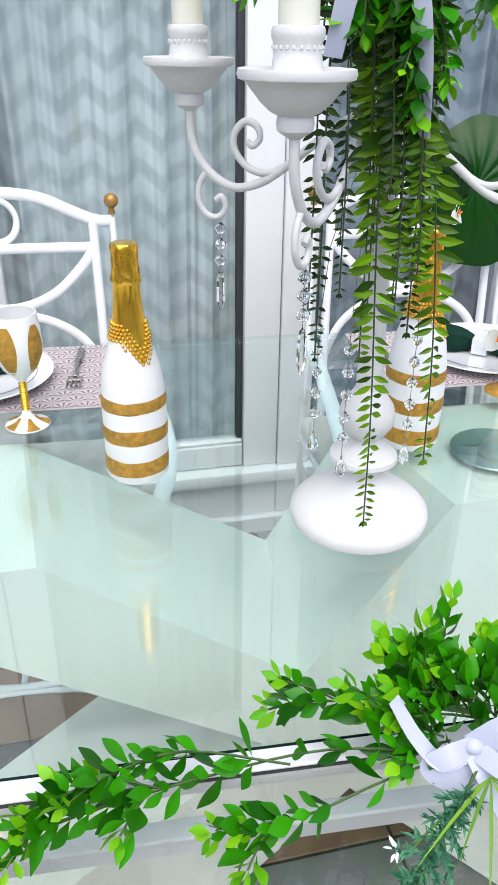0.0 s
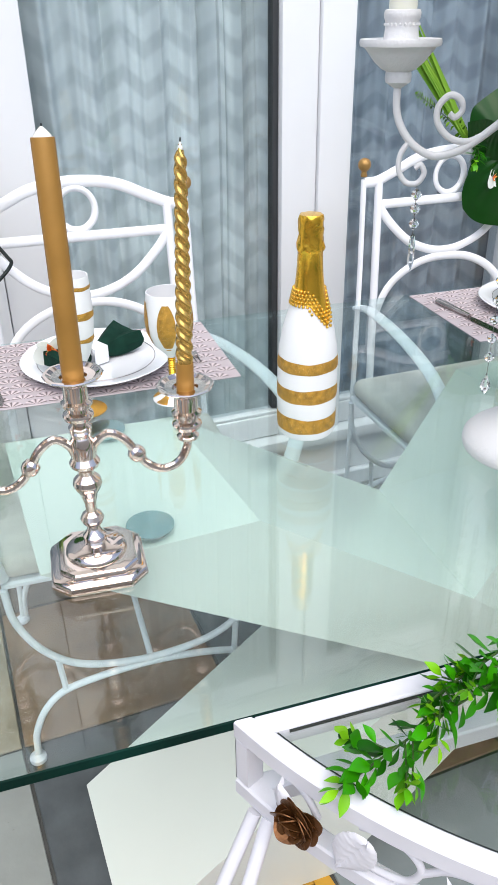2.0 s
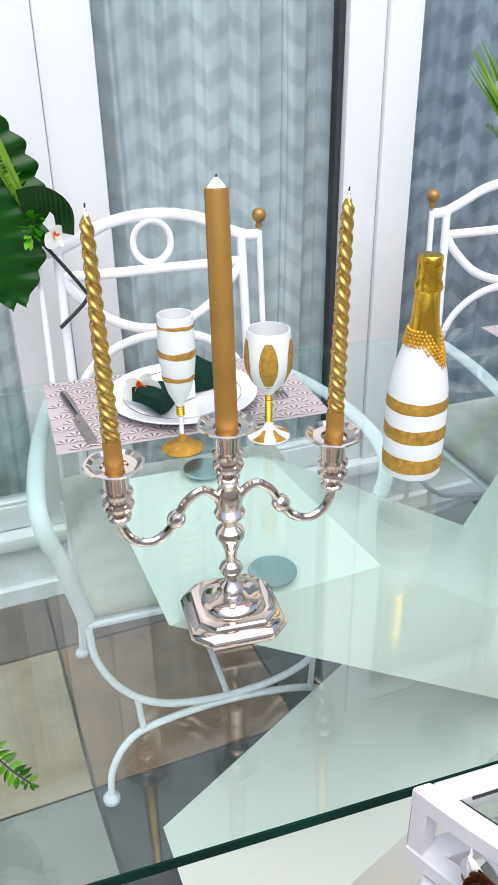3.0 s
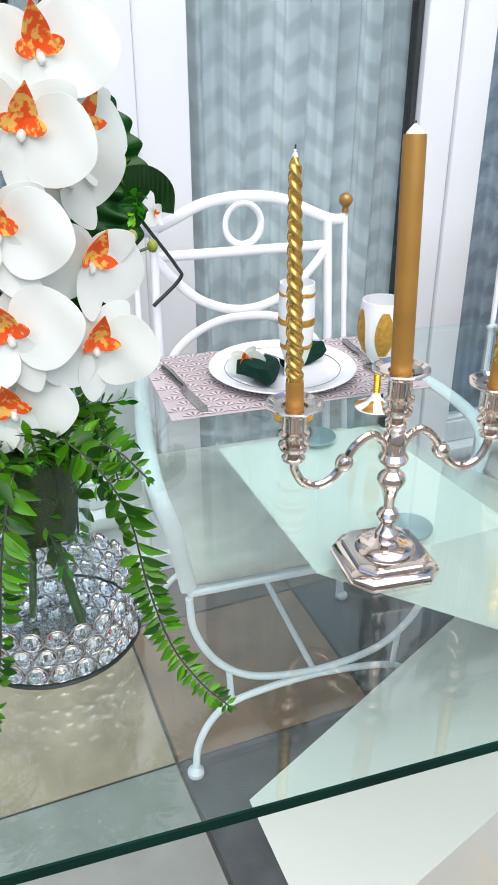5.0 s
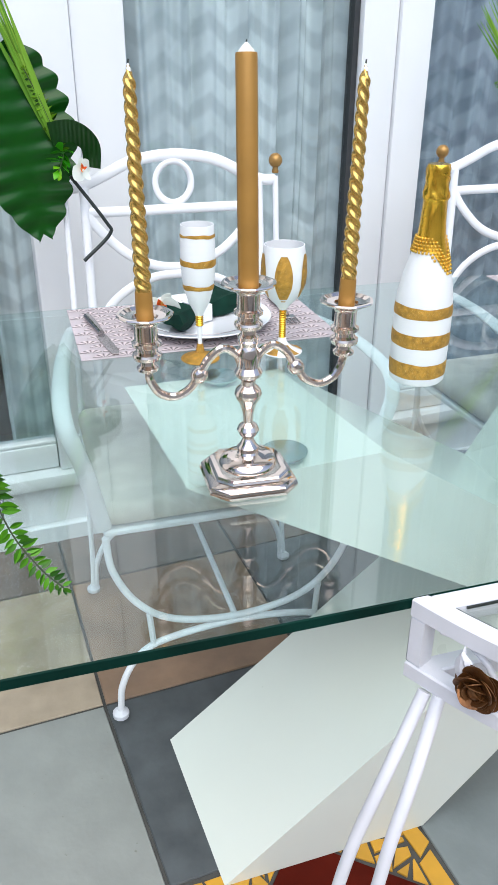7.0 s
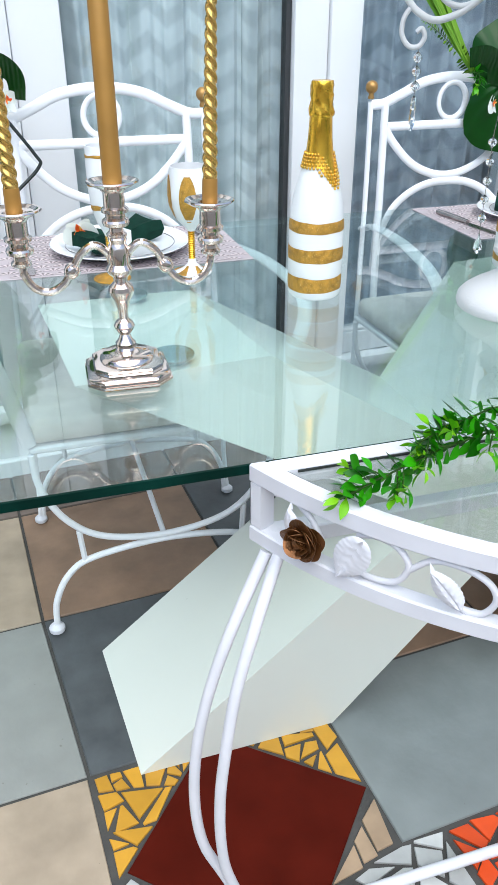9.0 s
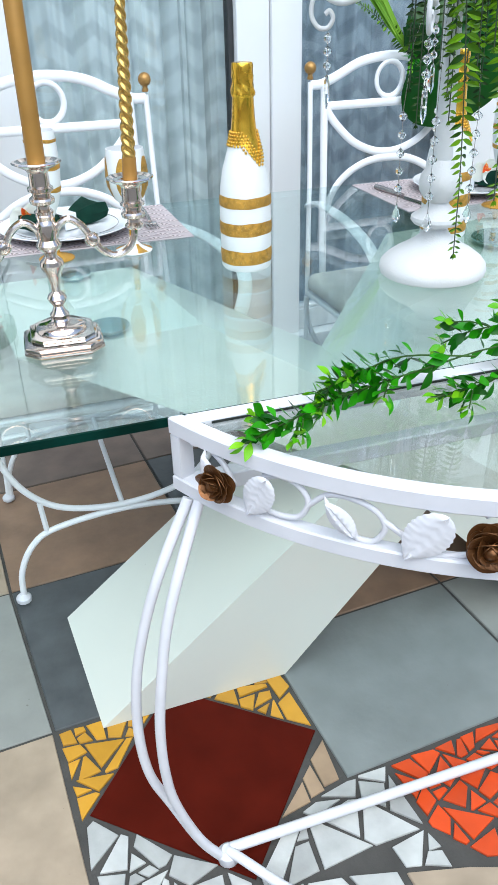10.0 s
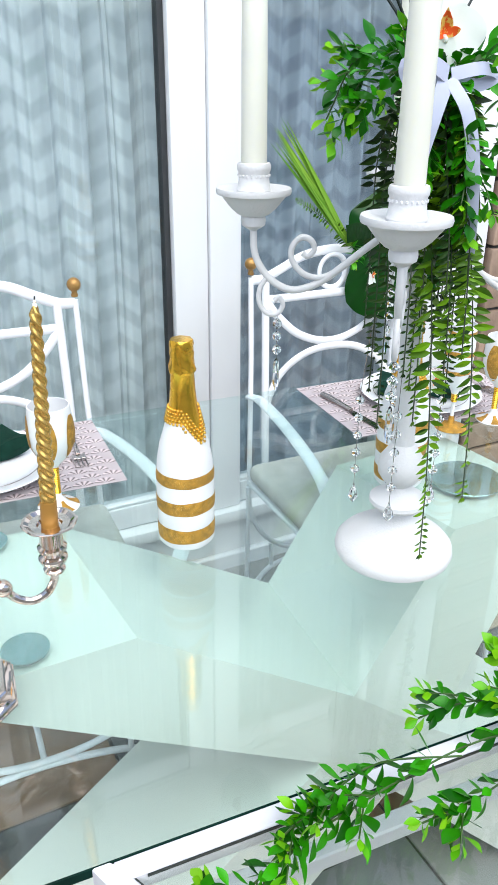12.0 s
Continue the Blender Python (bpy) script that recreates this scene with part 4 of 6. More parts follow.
def silver_candelabra():
    o = (-0.333, -0.220, 0.75)
    c = thing("silver_candelabra", pose(*o, 0, 0, -3), "polished silver three-armed candelabra on an octagonal foot", "candelabra")
    add = lambda name, geo, parent=c, label="": part(name, geo, SILVER, parent, label, world=False, smooth=24)
    oct_w, oct_r = octagon(0.36), circle(16, math.pi / 16)
    add("foot", loft([(0.0505, 0.0), (0.0515, 0.0015), (0.0515, 0.004), (0.0495, 0.0048), (0.0490, 0.0072), (0.0500, 0.0085), (0.0485, 0.0105), (0.0450, 0.0125), (0.0415, 0.0138), (0.0405, 0.0160), (0.0415, 0.0175), (0.0400, 0.0195), (0.0360, 0.0205), (0.0320, 0.0210)], oct_w))
    part("foot_dome", lathe([(0.0335, 0.0205), (0.0325, 0.0245), (0.028, 0.0285), (0.020, 0.030), (0.0125, 0.033), (0.0105, 0.037), (0.012, 0.040)], 32), SILVER, c, world=False, smooth=35)
    stem = [(0.012, 0.036), (0.0128, 0.041), (0.0085, 0.046), (0.0062, 0.052), (0.011, 0.058), (0.0128, 0.063), (0.0105, 0.068), (0.0058, 0.072), (0.0062, 0.082), (0.0098, 0.095), (0.0142, 0.102), (0.0155, 0.107), (0.0142, 0.112), (0.0082, 0.118), (0.0085, 0.123), (0.0150, 0.129), (0.0160, 0.133), (0.0125, 0.139), (0.0128, 0.150), (0.0120, 0.158), (0.0098, 0.163), (0.0112, 0.168), (0.0090, 0.172)]
    add("stem", loft(stem, oct_r))

    def socket(parent, x, z):
        prof = [(0.0070, 0.0), (0.0115, 0.003), (0.0120, 0.006), (0.0085, 0.009), (0.0080, 0.0125), (0.0145, 0.0155), (0.0158, 0.0195), (0.0150, 0.022), (0.0115, 0.0245), (0.0115, 0.028), (0.0155, 0.0305), (0.0158, 0.034), (0.0125, 0.0365), (0.0122, 0.052), (0.0150, 0.0555), (0.0160, 0.0585)]
        add("socket", moved(loft(prof, oct_r), Matrix.Translation((x, 0, z))), parent)
        pan = [(0.0135, 0.0570), (0.0210, 0.0580), (0.0262, 0.0610), (0.0286, 0.0622), (0.0292, 0.0634), (0.0286, 0.0648), (0.0258, 0.0650), (0.0215, 0.0622), (0.0135, 0.0612), (0.0118, 0.058)]
        out = []
        for k in range(24):
            u = 2 * math.pi * k / 24
            e = 1 + 0.022 * math.cos(8 * u)
            out.append((e * math.cos(u), e * math.sin(u)))
        add("drip_pan", moved(loft(pan, out), Matrix.Translation((x, 0, z))), parent)

    socket(c, 0.0, 0.168)
    for s in (-1, 1):
        line = curve([(s * 0.008, 0, 0.140), (s * 0.013, 0, 0.153), (s * 0.027, 0, 0.162), (s * 0.043, 0, 0.152), (s * 0.054, 0, 0.134), (s * 0.066, 0, 0.118), (s * 0.082, 0, 0.111), (s * 0.098, 0, 0.117), (s * 0.107, 0, 0.132), (s * 0.109, 0, 0.146)], 6)
        a = add("arm", tube(line, 0.0047, 10))
        kn = moved(loft([(0.0052, -0.008), (0.0085, -0.005), (0.0095, 0.0), (0.0085, 0.005), (0.0055, 0.009)], oct_r), Matrix.Translation((s * 0.054, 0, 0.134)) @ pose(0, 0, 0, 0, s * 142, 0))
        part("knuckle", kn, SILVER, a, world=False, smooth=28)
        socket(c, s * 0.109, 0.142)
        twisted_candle(pose(o[0] + s * 0.1088, o[1] - s * 0.0057, 0.9442, -4.4, 1.6 + s * 1.4, 0))
    # plain centre candle
    k = thing("gold_candle", pose(o[0], o[1], 0.9758, -5.5, 0.8, 0), "plain metallic gold dinner candle standing in a silver socket", "candle", "gold candles")
    part("wax", lathe([(0.0106, 0), (0.0108, 0.01), (0.0108, 0.12), (0.0106, 0.2175), (0.0102, 0.2195), (0.0005, 0.2198)], 28), GOLD_WAX, k, world=False, smooth=25)
    part("tip", lathe([(0.0082, 0.2196), (0.0074, 0.2215), (0.0028, 0.2265), (0.001, 0.228)], 20), IVORY_WAX, k, "pale wax tip", world=False)
    part("wick", tube([(0, 0, 0.2275), (0.0004, 0, 0.2305)], 0.0007, 6), WIRE, k, "dark wick", world=False)


silver_candelabra()


# ---- white four-armed candelabra ----
AX, AY = 0.268, -0.142


def white_candelabra():
    c = thing("white_candelabra", pose(AX, AY, 0.75), "tall white painted four-armed candelabra with crystal drops", "candelabra")
    add = lambda name, geo, m=CHALK, parent=c, label="": part(name, geo, m, parent, label, world=False, smooth=40)
    low = Matrix.Translation((-0.004, -0.010, 0))
    add("foot", moved(lathe([(0.076, 0.0), (0.082, 0.003), (0.0845, 0.010), (0.083, 0.019), (0.0755, 0.028), (0.062, 0.038), (0.046, 0.047), (0.033, 0.055), (0.024, 0.063), (0.018, 0.072), (0.019, 0.078)], 56), low))
    add("collar", moved(lathe([(0.018, 0.076), (0.036, 0.081), (0.0405, 0.087), (0.0395, 0.092), (0.030, 0.098), (0.018, 0.108), (0.014, 0.116)], 40), low))
    add("bulb", moved(lathe([(0.014, 0.112), (0.024, 0.120), (0.031, 0.131), (0.0325, 0.142), (0.030, 0.154), (0.022, 0.166), (0.0155, 0.176)], 36), low))
    add("pole", lathe([(0.0155, 0.172), (0.0145, 0.20), (0.0132, 0.40), (0.0145, 0.44), (0.020, 0.455), (0.0145, 0.47), (0.013, 0.52), (0.018, 0.56), (0.030, 0.575), (0.034, 0.585), (0.030, 0.592), (0.0, 0.593)], 28))
    c.children[-1].data.transform(Matrix.Shear("XY", 4, (-0.0136, 0.0303)))
    c.children[-1].data.transform(Matrix.Translation((-0.0017, -0.01515, 0)))
    def cut_glass(name, profile, sides):
        ob = link(name, loft(profile, circle(sides)), CRYSTAL, 20)
        ob.parent = c
        return ob

    firsts = {}

    def hang(spec, at):
        """One bead of a kind; alike beads share their mesh."""
        name, profile, sides = spec
        if name not in firsts:
            firsts[name] = cut_glass(name, profile, sides)
            ob = firsts[name]
        else:
            ob = firsts[name].copy()
            scene.collection.objects.link(ob)
        ob.location = at

    bead_mesh = ("bead", [(0.001, -0.0070), (0.0056, -0.0027), (0.0066, 0), (0.0056, 0.0027), (0.001, 0.0070)], 8)
    spear_mesh = ("crystal_spear", [(0.0008, -0.046), (0.0048, -0.034), (0.0042, -0.008), (0.0026, -0.002), (0.0008, 0.0)], 6)
    tear_mesh = ("crystal_tear", [(0.0008, -0.030), (0.0068, -0.022), (0.0060, -0.014), (0.0022, -0.006), (0.0008, 0.0)], 8)
    for turn in (155.9, 233.0, 335.4, 63.0):
        ang = radians(turn)
        m = pose(-0.016, 0.001, -0.75, 0, 0, turn) @ Matrix.Diagonal((0.937, 0.937, 1, 1))
        at = lambda pts: [(r, 0, z) for r, z in pts]
        line = curve(at([(0.012, 1.215), (0.045, 1.196), (0.085, 1.166), (0.107, 1.150), (0.128, 1.139), (0.155, 1.134), (0.180, 1.145), (0.197, 1.164), (0.205, 1.185), (0.206, 1.216)]), 6)
        a = add("arm", moved(tube(line, 0.0047, 10), m))
        curl = curve(at([(0.092, 1.160), (0.115, 1.150), (0.138, 1.154), (0.154, 1.170), (0.155, 1.187), (0.143, 1.199), (0.130, 1.195), (0.126, 1.184), (0.134, 1.176), (0.141, 1.180)]), 6)
        part("scroll", moved(tube(curl, [0.0039] * 40 + [0.0035] * (len(curl) - 40), 8), m), CHALK, a, world=False)
        hook = curve(at([(0.186, 1.151), (0.196, 1.136), (0.197, 1.118), (0.187, 1.104), (0.173, 1.103), (0.165, 1.114), (0.170, 1.124), (0.177, 1.120)]), 6)
        part("hook", moved(tube(hook, 0.0034, 8), m), CHALK, a, world=False)
        pan = [(0.005, 1.207), (0.010, 1.210), (0.0150, 1.213), (0.0160, 1.219), (0.0150, 1.224), (0.021, 1.2265), (0.0295, 1.2335), (0.0365, 1.2415), (0.0415, 1.2475), (0.0475, 1.2495), (0.0485, 1.253), (0.0475, 1.2565), (0.042, 1.256), (0.024, 1.251), (0.002, 1.251)]
        part("drip_pan", moved(lathe(pan, 36), m @ Matrix.Translation((0.206, 0, 0))), CHALK, a, world=False)
        cup = [(0.0205, 1.2515), (0.0218, 1.2540), (0.0204, 1.2580), (0.0194, 1.2660), (0.0196, 1.2740), (0.0212, 1.2765), (0.0214, 1.2815), (0.0200, 1.2845), (0.0168, 1.2850), (0.0165, 1.2825), (0.001, 1.2825)]
        part("candle_cup", moved(lathe(cup, 30), m @ Matrix.Translation((0.206, 0, 0))), CHALK, a, world=False)
        beads = [moved(ball(0.0018, 6), m @ Matrix.Translation((0.206 + 0.0196 * math.cos(u), 0.0196 * math.sin(u), z))) for z in (1.2705,) for u in np.arange(0, 6.28, 0.285)]
        part("bead_trim", join(*beads), CHALK, a, world=False)
        # crystal string from the hook
        hx, hz = 0.172, 1.100
        part("crystal_drop", tube([tuple(m @ Vector((hx, 0, hz + 0.003))), tuple(m @ Vector((hx, 0, hz - 0.060)))], 0.0005, 5), STEEL, a, "wire string of clear crystal beads", world=False)
        for dz in (0.010, 0.027, 0.045):
            hang(bead_mesh, m @ Vector((hx, 0, hz - dz)))
        hang(spear_mesh, m @ Vector((hx, 0, hz - 0.057)))
        # longer strings near the pole
        a2 = Matrix.Translation((0.008, 0, 0)) @ m
        line = [tuple(a2 @ Vector(q)) for q in ((0.012, 0, 1.205), (0.050, 0, 1.08), (0.058, 0, 0.995), (0.058, 0, 0.855))]
        add("crystal_string", tube(line, 0.0005, 5), STEEL, c, "long wire string of clear crystal beads")
        for i in range(5):
            hang(bead_mesh, a2 @ Vector((0.058, 0, 0.985 - 0.026 * i)))
        hang(tear_mesh, a2 @ Vector((0.058, 0, 0.858)))
        q = thing("pillar_candle", pose(AX - 0.016 + 0.193 * math.cos(ang), AY + 0.001 + 0.193 * math.sin(ang), 1.2830, 0.6, -0.8, 0), "ivory taper candle standing in a white candle cup", "candle", "ivory candles")
        part("wax", lathe([(0.0146, 0), (0.0152, 0.004), (0.0146, 0.12), (0.0128, 0.275), (0.0095, 0.288), (0.001, 0.291)], 24), IVORY_WAX, q, world=False)
        part("wick", tube([(0, 0, 0.29), (0.0006, 0, 0.299)], 0.001, 6), WIRE, q, "dark wick", world=False)


white_candelabra()


# ---- half-moon console ----
CX, CY, CR = 0.25, -0.255, 0.55
A0 = 203.9


def on_arc(deg, z, r=CR):
    a = radians(A0 + deg)
    return (CX + r * math.cos(a), CY + r * math.sin(a), z)


def rail(z0, z1, r0, r1, a=0.0, span=2 * (270 - A0)):
    """A square bar bent along the bow front."""
    n, V, F = 72, [], []
    b = 0.002
    sec = [(r0 + b, z0), (r1 - b, z0), (r1, z0 + b), (r1, z1 - b), (r1 - b, z1), (r0 + b, z1), (r0, z1 - b), (r0, z0 + b)]
    for i in range(n + 1):
        for r, z in sec:
            x, y, z = on_arc(a + span * i / n, z, r)
            V.append((x, min(y, -0.4785), z))
    k = len(sec)
    for i in range(n):
        F += [[i * k + j, (i + 1) * k + j, (i + 1) * k + (j + 1) % k, i * k + (j + 1) % k] for j in range(k)]
    F += [list(range(k)), [n * k + j for j in range(k)][::-1]]
    return np.array(V), F


def rose(parent, at, out, size, seed):
    """A folded metal rose facing out: a bud with whorls of bent petals."""
    rng = random.Random(seed)
    m = frame_of(at, Vector((0, 0, 1)), out)
    bud = part("metal_rose", moved(ball(size * 0.28, 12), m @ Matrix.Translation((0, 0, 0.45 * size))), BRONZE, parent, "brown bronze metal rose")
    for ring, (count, tilt, L) in enumerate(((3, 86, 0.46), (4, 72, 0.58), (5, 54, 0.70), (6, 30, 0.80), (6, 2, 0.82))):
        for i in range(count):
            a = 360 / count * i + 40 * ring + rng.uniform(-12, 12)
            p = petal(size * L * rng.uniform(0.85, 1.2), size * L * rng.uniform(1.2, 1.6), rng.uniform(0.25, 0.55), 10, 8, 0.5, -0.30)
            part("rose_petal", moved(thickened(p, 0.0009), m @ pose(0, 0, 0.22 * size, 0, 0, a) @ pose(0, 0.06 * size, 0, tilt + rng.uniform(-14, 10), rng.uniform(-14, 14), 0)), BRONZE, bud)


def metal_leaf(at, out, up, L, W):
    """A pressed metal leaf: egg-shaped, toothed edge, ribs slanting up from the midrib."""
    m = frame_of(at, up, out)
    n, q, V, F = 54, 8, [], []
    for i in range(n + 1):
        s = i / n
        w = W * 0.5 * (math.sqrt(max(0.004, 1 - ((s - 0.42) / 0.42) ** 2)) if s < 0.42 else max(0.02, math.cos(0.5 * math.pi * (s - 0.42) / 0.58)) ** 0.85) * (1 + 0.03 * math.cos(2 * math.pi * 11 * s))
        for j in range(q + 1):
            u = 2 * j / q - 1
            rib = 0.0006 * min(1.0, W / 0.04) * math.cos(2 * math.pi * (s * 6.0 - abs(u) * 1.3)) * min(1, 3 * abs(u)) * (1.15 - abs(u))
            V.append((u * w, s * L + 0.03 * L * abs(u) * math.sin(math.pi * s), 0.004 * (1 - u * u) + rib - (0.0016 if j == q // 2 else 0)))
    for i in range(n):
        F += [[i * (q + 1) + j, i * (q + 1) + j + 1, (i + 1) * (q + 1) + j + 1, (i + 1) * (q + 1) + j] for j in range(q)]
    return moved(thickened((np.array(V), F), 0.0016), m)


def console():
    c = thing("half_moon_console", pose(CX, -0.6, 0), "white iron half-moon console with bronze roses and glass top", "console table")
    add = lambda name, geo, m=IRON, label="": part(name, geo, m, c, label)
    xa, xb, yb = -0.254, 0.754, -0.4785
    add("top_rail", rail(0.7305, 0.7515, CR - 0.019, CR))
    add("lower_rail", rail(0.657, 0.6765, CR - 0.018, CR))
    add("back_rail", box(xa + 0.019, xb - 0.019, yb - 0.021, yb, 0.7307, 0.7517, 0.002))
    add("lower_back_rail", box(xa + 0.019, xb - 0.019, yb - 0.021, yb, 0.6552, 0.6767, 0.002))
    n = 48
    span = 2 * (270 - A0)
    poly = [on_arc(1.6 + (span - 3.2) * i / n, 0, CR - 0.019)[:2] for i in range(n + 1)]
    poly = [(max(min(x, xb - 0.02), xa + 0.02), min(y, yb - 0.019)) for x, y in poly]
    add("glass_panel", slab(poly, 0.7408, 0.7462), PALE_GLASS, "clear glass panel set in the top")
    add("gasket", join(box(xa + 0.045, xb - 0.045, yb - 0.0225, yb - 0.021, 0.7463, 0.7488), rail(0.7463, 0.7488, CR - 0.0205, CR - 0.019, 3.0, span - 6.0)), WIRE, "thin black seal round the glass")
    for s, x in ((1, xa), (-1, xb)):
        add("corner_post", rail(0.676, 0.731, CR - 0.020, CR - 0.001, 0.0 if s > 0 else span - 1.7, 1.7))
        lines = (
            [(0.012, -0.024, 0.657), (-0.032, -0.045, 0.58), (-0.059, -0.048, 0.50), (-0.076, -0.050, 0.42), (-0.082, -0.050, 0.33), (-0.075, -0.052, 0.247), (-0.051, -0.053, 0.173), (-0.015, -0.054, 0.07), (0.022, -0.054, 0.0)],
            [(0.022, -0.034, 0.657), (-0.012, -0.062, 0.59), (-0.036, -0.075, 0.52), (-0.050, -0.080, 0.44), (-0.058, -0.080, 0.36), (-0.057, -0.075, 0.27), (-0.045, -0.065, 0.18), (-0.012, -0.056, 0.07), (0.026, -0.054, 0.0)],
        )
        for ln in lines:
            add("leg_rod", tube(curve([(x + s * dx, yb + dy, z) for dx, dy, z in ln], 6), 0.0066, 8))
        add("foot_cap", moved(lathe([(0.014, 0.0), (0.016, 0.003), (0.016, 0.02), (0.009, 0.028)], 14), Matrix.Translation((x + s * 0.026, yb - 0.054, 0))))
    add("floor_stretcher", tube([(xa + 0.03, yb - 0.052, 0.024), (xb - 0.03, yb - 0.052, 0.024)], 0.0085, 8))
    for x, e in ((xa + 0.026, CX - 0.012), (xb - 0.026, CX + 0.012)):
        add("floor_stretcher", tube(curve([(x, yb - 0.056, 0.026), (x + 0.20 * (e - x), yb - 0.172, 0.026), (x + 0.48 * (e - x), CY - 0.505, 0.026), (e, CY - 0.543, 0.026)], 6), 0.0075, 8))
    for d in (-0.012, 0.012):
        add("leg_rod", tube(curve([(CX + d, CY - CR + 0.012, 0.656), (CX + 1.6 * d, CY - CR - 0.03, 0.5), (CX + 1.6 * d, CY - CR - 0.045, 0.36), (CX + d, CY - CR - 0.01, 0.14), (CX, CY - 0.545, 0.0)], 6), 0.0072, 8))
    mid = 270 - A0
    for mirror in (0, 1):
        P = lambda d, z, r=CR - 0.008: on_arc(2 * mid - d if mirror else d, z, r)
        out = lambda d: Vector(on_arc(2 * mid - d if mirror else d, 0, 1)) - Vector((CX, CY, 0))
        lift = -0.013
        for pts in (
            [(3.2, 0.740), (5.5, 0.744), (8.0, 0.732), (9.5, 0.712)],
            [(13.6, 0.736), (15.6, 0.742), (17.8, 0.738), (19.1, 0.721), (17.9, 0.699), (14.8, 0.694), (12.6, 0.704)],
            [(19.1, 0.717), (21.4, 0.736), (24.3, 0.737), (26.7, 0.727), (27.5, 0.71), (26.5, 0.693), (24.7, 0.692), (24.1, 0.704)],
            [(27.3, 0.719), (29.9, 0.703)],
            [(33.4, 0.747), (34.4, 0.755), (36.3, 0.753), (37.4, 0.74)],
            [(30.3, 0.692), (33.0, 0.689), (36.5, 0.694)],
            [(38.5, 0.735), (41.5, 0.748), (44.0, 0.742)],
        ):
            add("scroll_rod", tube(curve([P(d, z + lift) for d, z in pts], 6), 0.0032, 8))
        for (d0, z0), (d1, z1), W in (((7.2, 0.706), (6.2, 0.742), 0.022), ((14.9, 0.742), (12.3, 0.690), 0.036), ((24.6, 0.703), (21.5, 0.735), 0.024), ((33.6, 0.743), (29.8, 0.688), 0.044), ((40.2, 0.742), (43.6, 0.694), 0.036)):
            a, b = Vector(P(d0, z0 + lift, CR + 0.004)), Vector(P(d1, z1 + lift, CR + 0.004))
            add("metal_leaf", metal_leaf(a, out((d0 + d1) / 2), b - a, (b - a).length, W), IRON, "white painted metal leaf")
        for d, z, sz in ((8.3, 0.702, 0.026), (37.8, 0.703, 0.029)):
            rose(c, P(d, z, CR + 0.002), out(d), sz, int(d))


console()


# ---- artificial plants ----
def along(path):
    """Lengths along a smooth path and a sampler of place and direction."""
    p = [Vector(q) for q in path]
    L = [0.0]
    for a, b in zip(p, p[1:]):
        L.append(L[-1] + (b - a).length)

    def at(s):
        s = min(max(s, 0.0), L[-1] - 1e-6)
        for i in range(len(p) - 1):
            if s <= L[i + 1]:
                f = (s - L[i]) / max(L[i + 1] - L[i], 1e-9)
                return p[i].lerp(p[i + 1], f), (p[i + 1] - p[i]).normalized()
        return p[-1], (p[-1] - p[-2]).normalized()

    return L[-1], at


def vine(points, seed, step=0.0125, size=0.030, side=None, bare=0.0, slim=0.41):
    """A hanging strand with pairs of pointed leaves that grow smaller towards the tip."""
    rng = random.Random(seed)
    path = curve(points, 8)
    total, at = along(path)
    side = Vector(side or (rng.uniform(-1, 1), rng.uniform(-0.4, 0.4), 0)).normalized()
    leaves, s = [], bare
    while s < total:
        p, d = at(s)
        f = s / total
        k = size * (1.0 - 0.62 * max(0.0, (f - 0.45) / 0.55)) * rng.uniform(0.75, 1.18)
        w = Matrix.Rotation(0.55 * math.sin(22 * s + seed), 3, d) @ (side - d * side.dot(d)).normalized()
        face = d.cross(w)
        for sg in (-1, 1):
            if rng.random() < 0.12:
                continue
            ah = w * sg * 1.0 + d * rng.uniform(0.1, 0.6) + face * rng.uniform(-0.35, 0.35)
            leaves.append(moved(blade(k, k * slim * rng.uniform(0.85, 1.15), rng.uniform(0.2, 0.7), rng.uniform(0.0, 0.35), 5), frame_of(p + w * sg * 0.001, ah, face + Vector((rng.uniform(-0.3, 0.3), rng.uniform(-0.4, 0.2), rng.uniform(-0.1, 0.5))))))
        s += step * (0.7 + 0.6 * k / size)
    for a in (-0.6, 0.0, 0.6):
        p, d = at(total)
        leaves.append(moved(blade(size * 0.35, size * 0.16, 0.3, 0.1, 3), frame_of(p, d + side * a, d.cross(side))))
    stem = tube(path[::2] + [path[-1]], 0.0009, 5)
    return stem, join(*leaves)


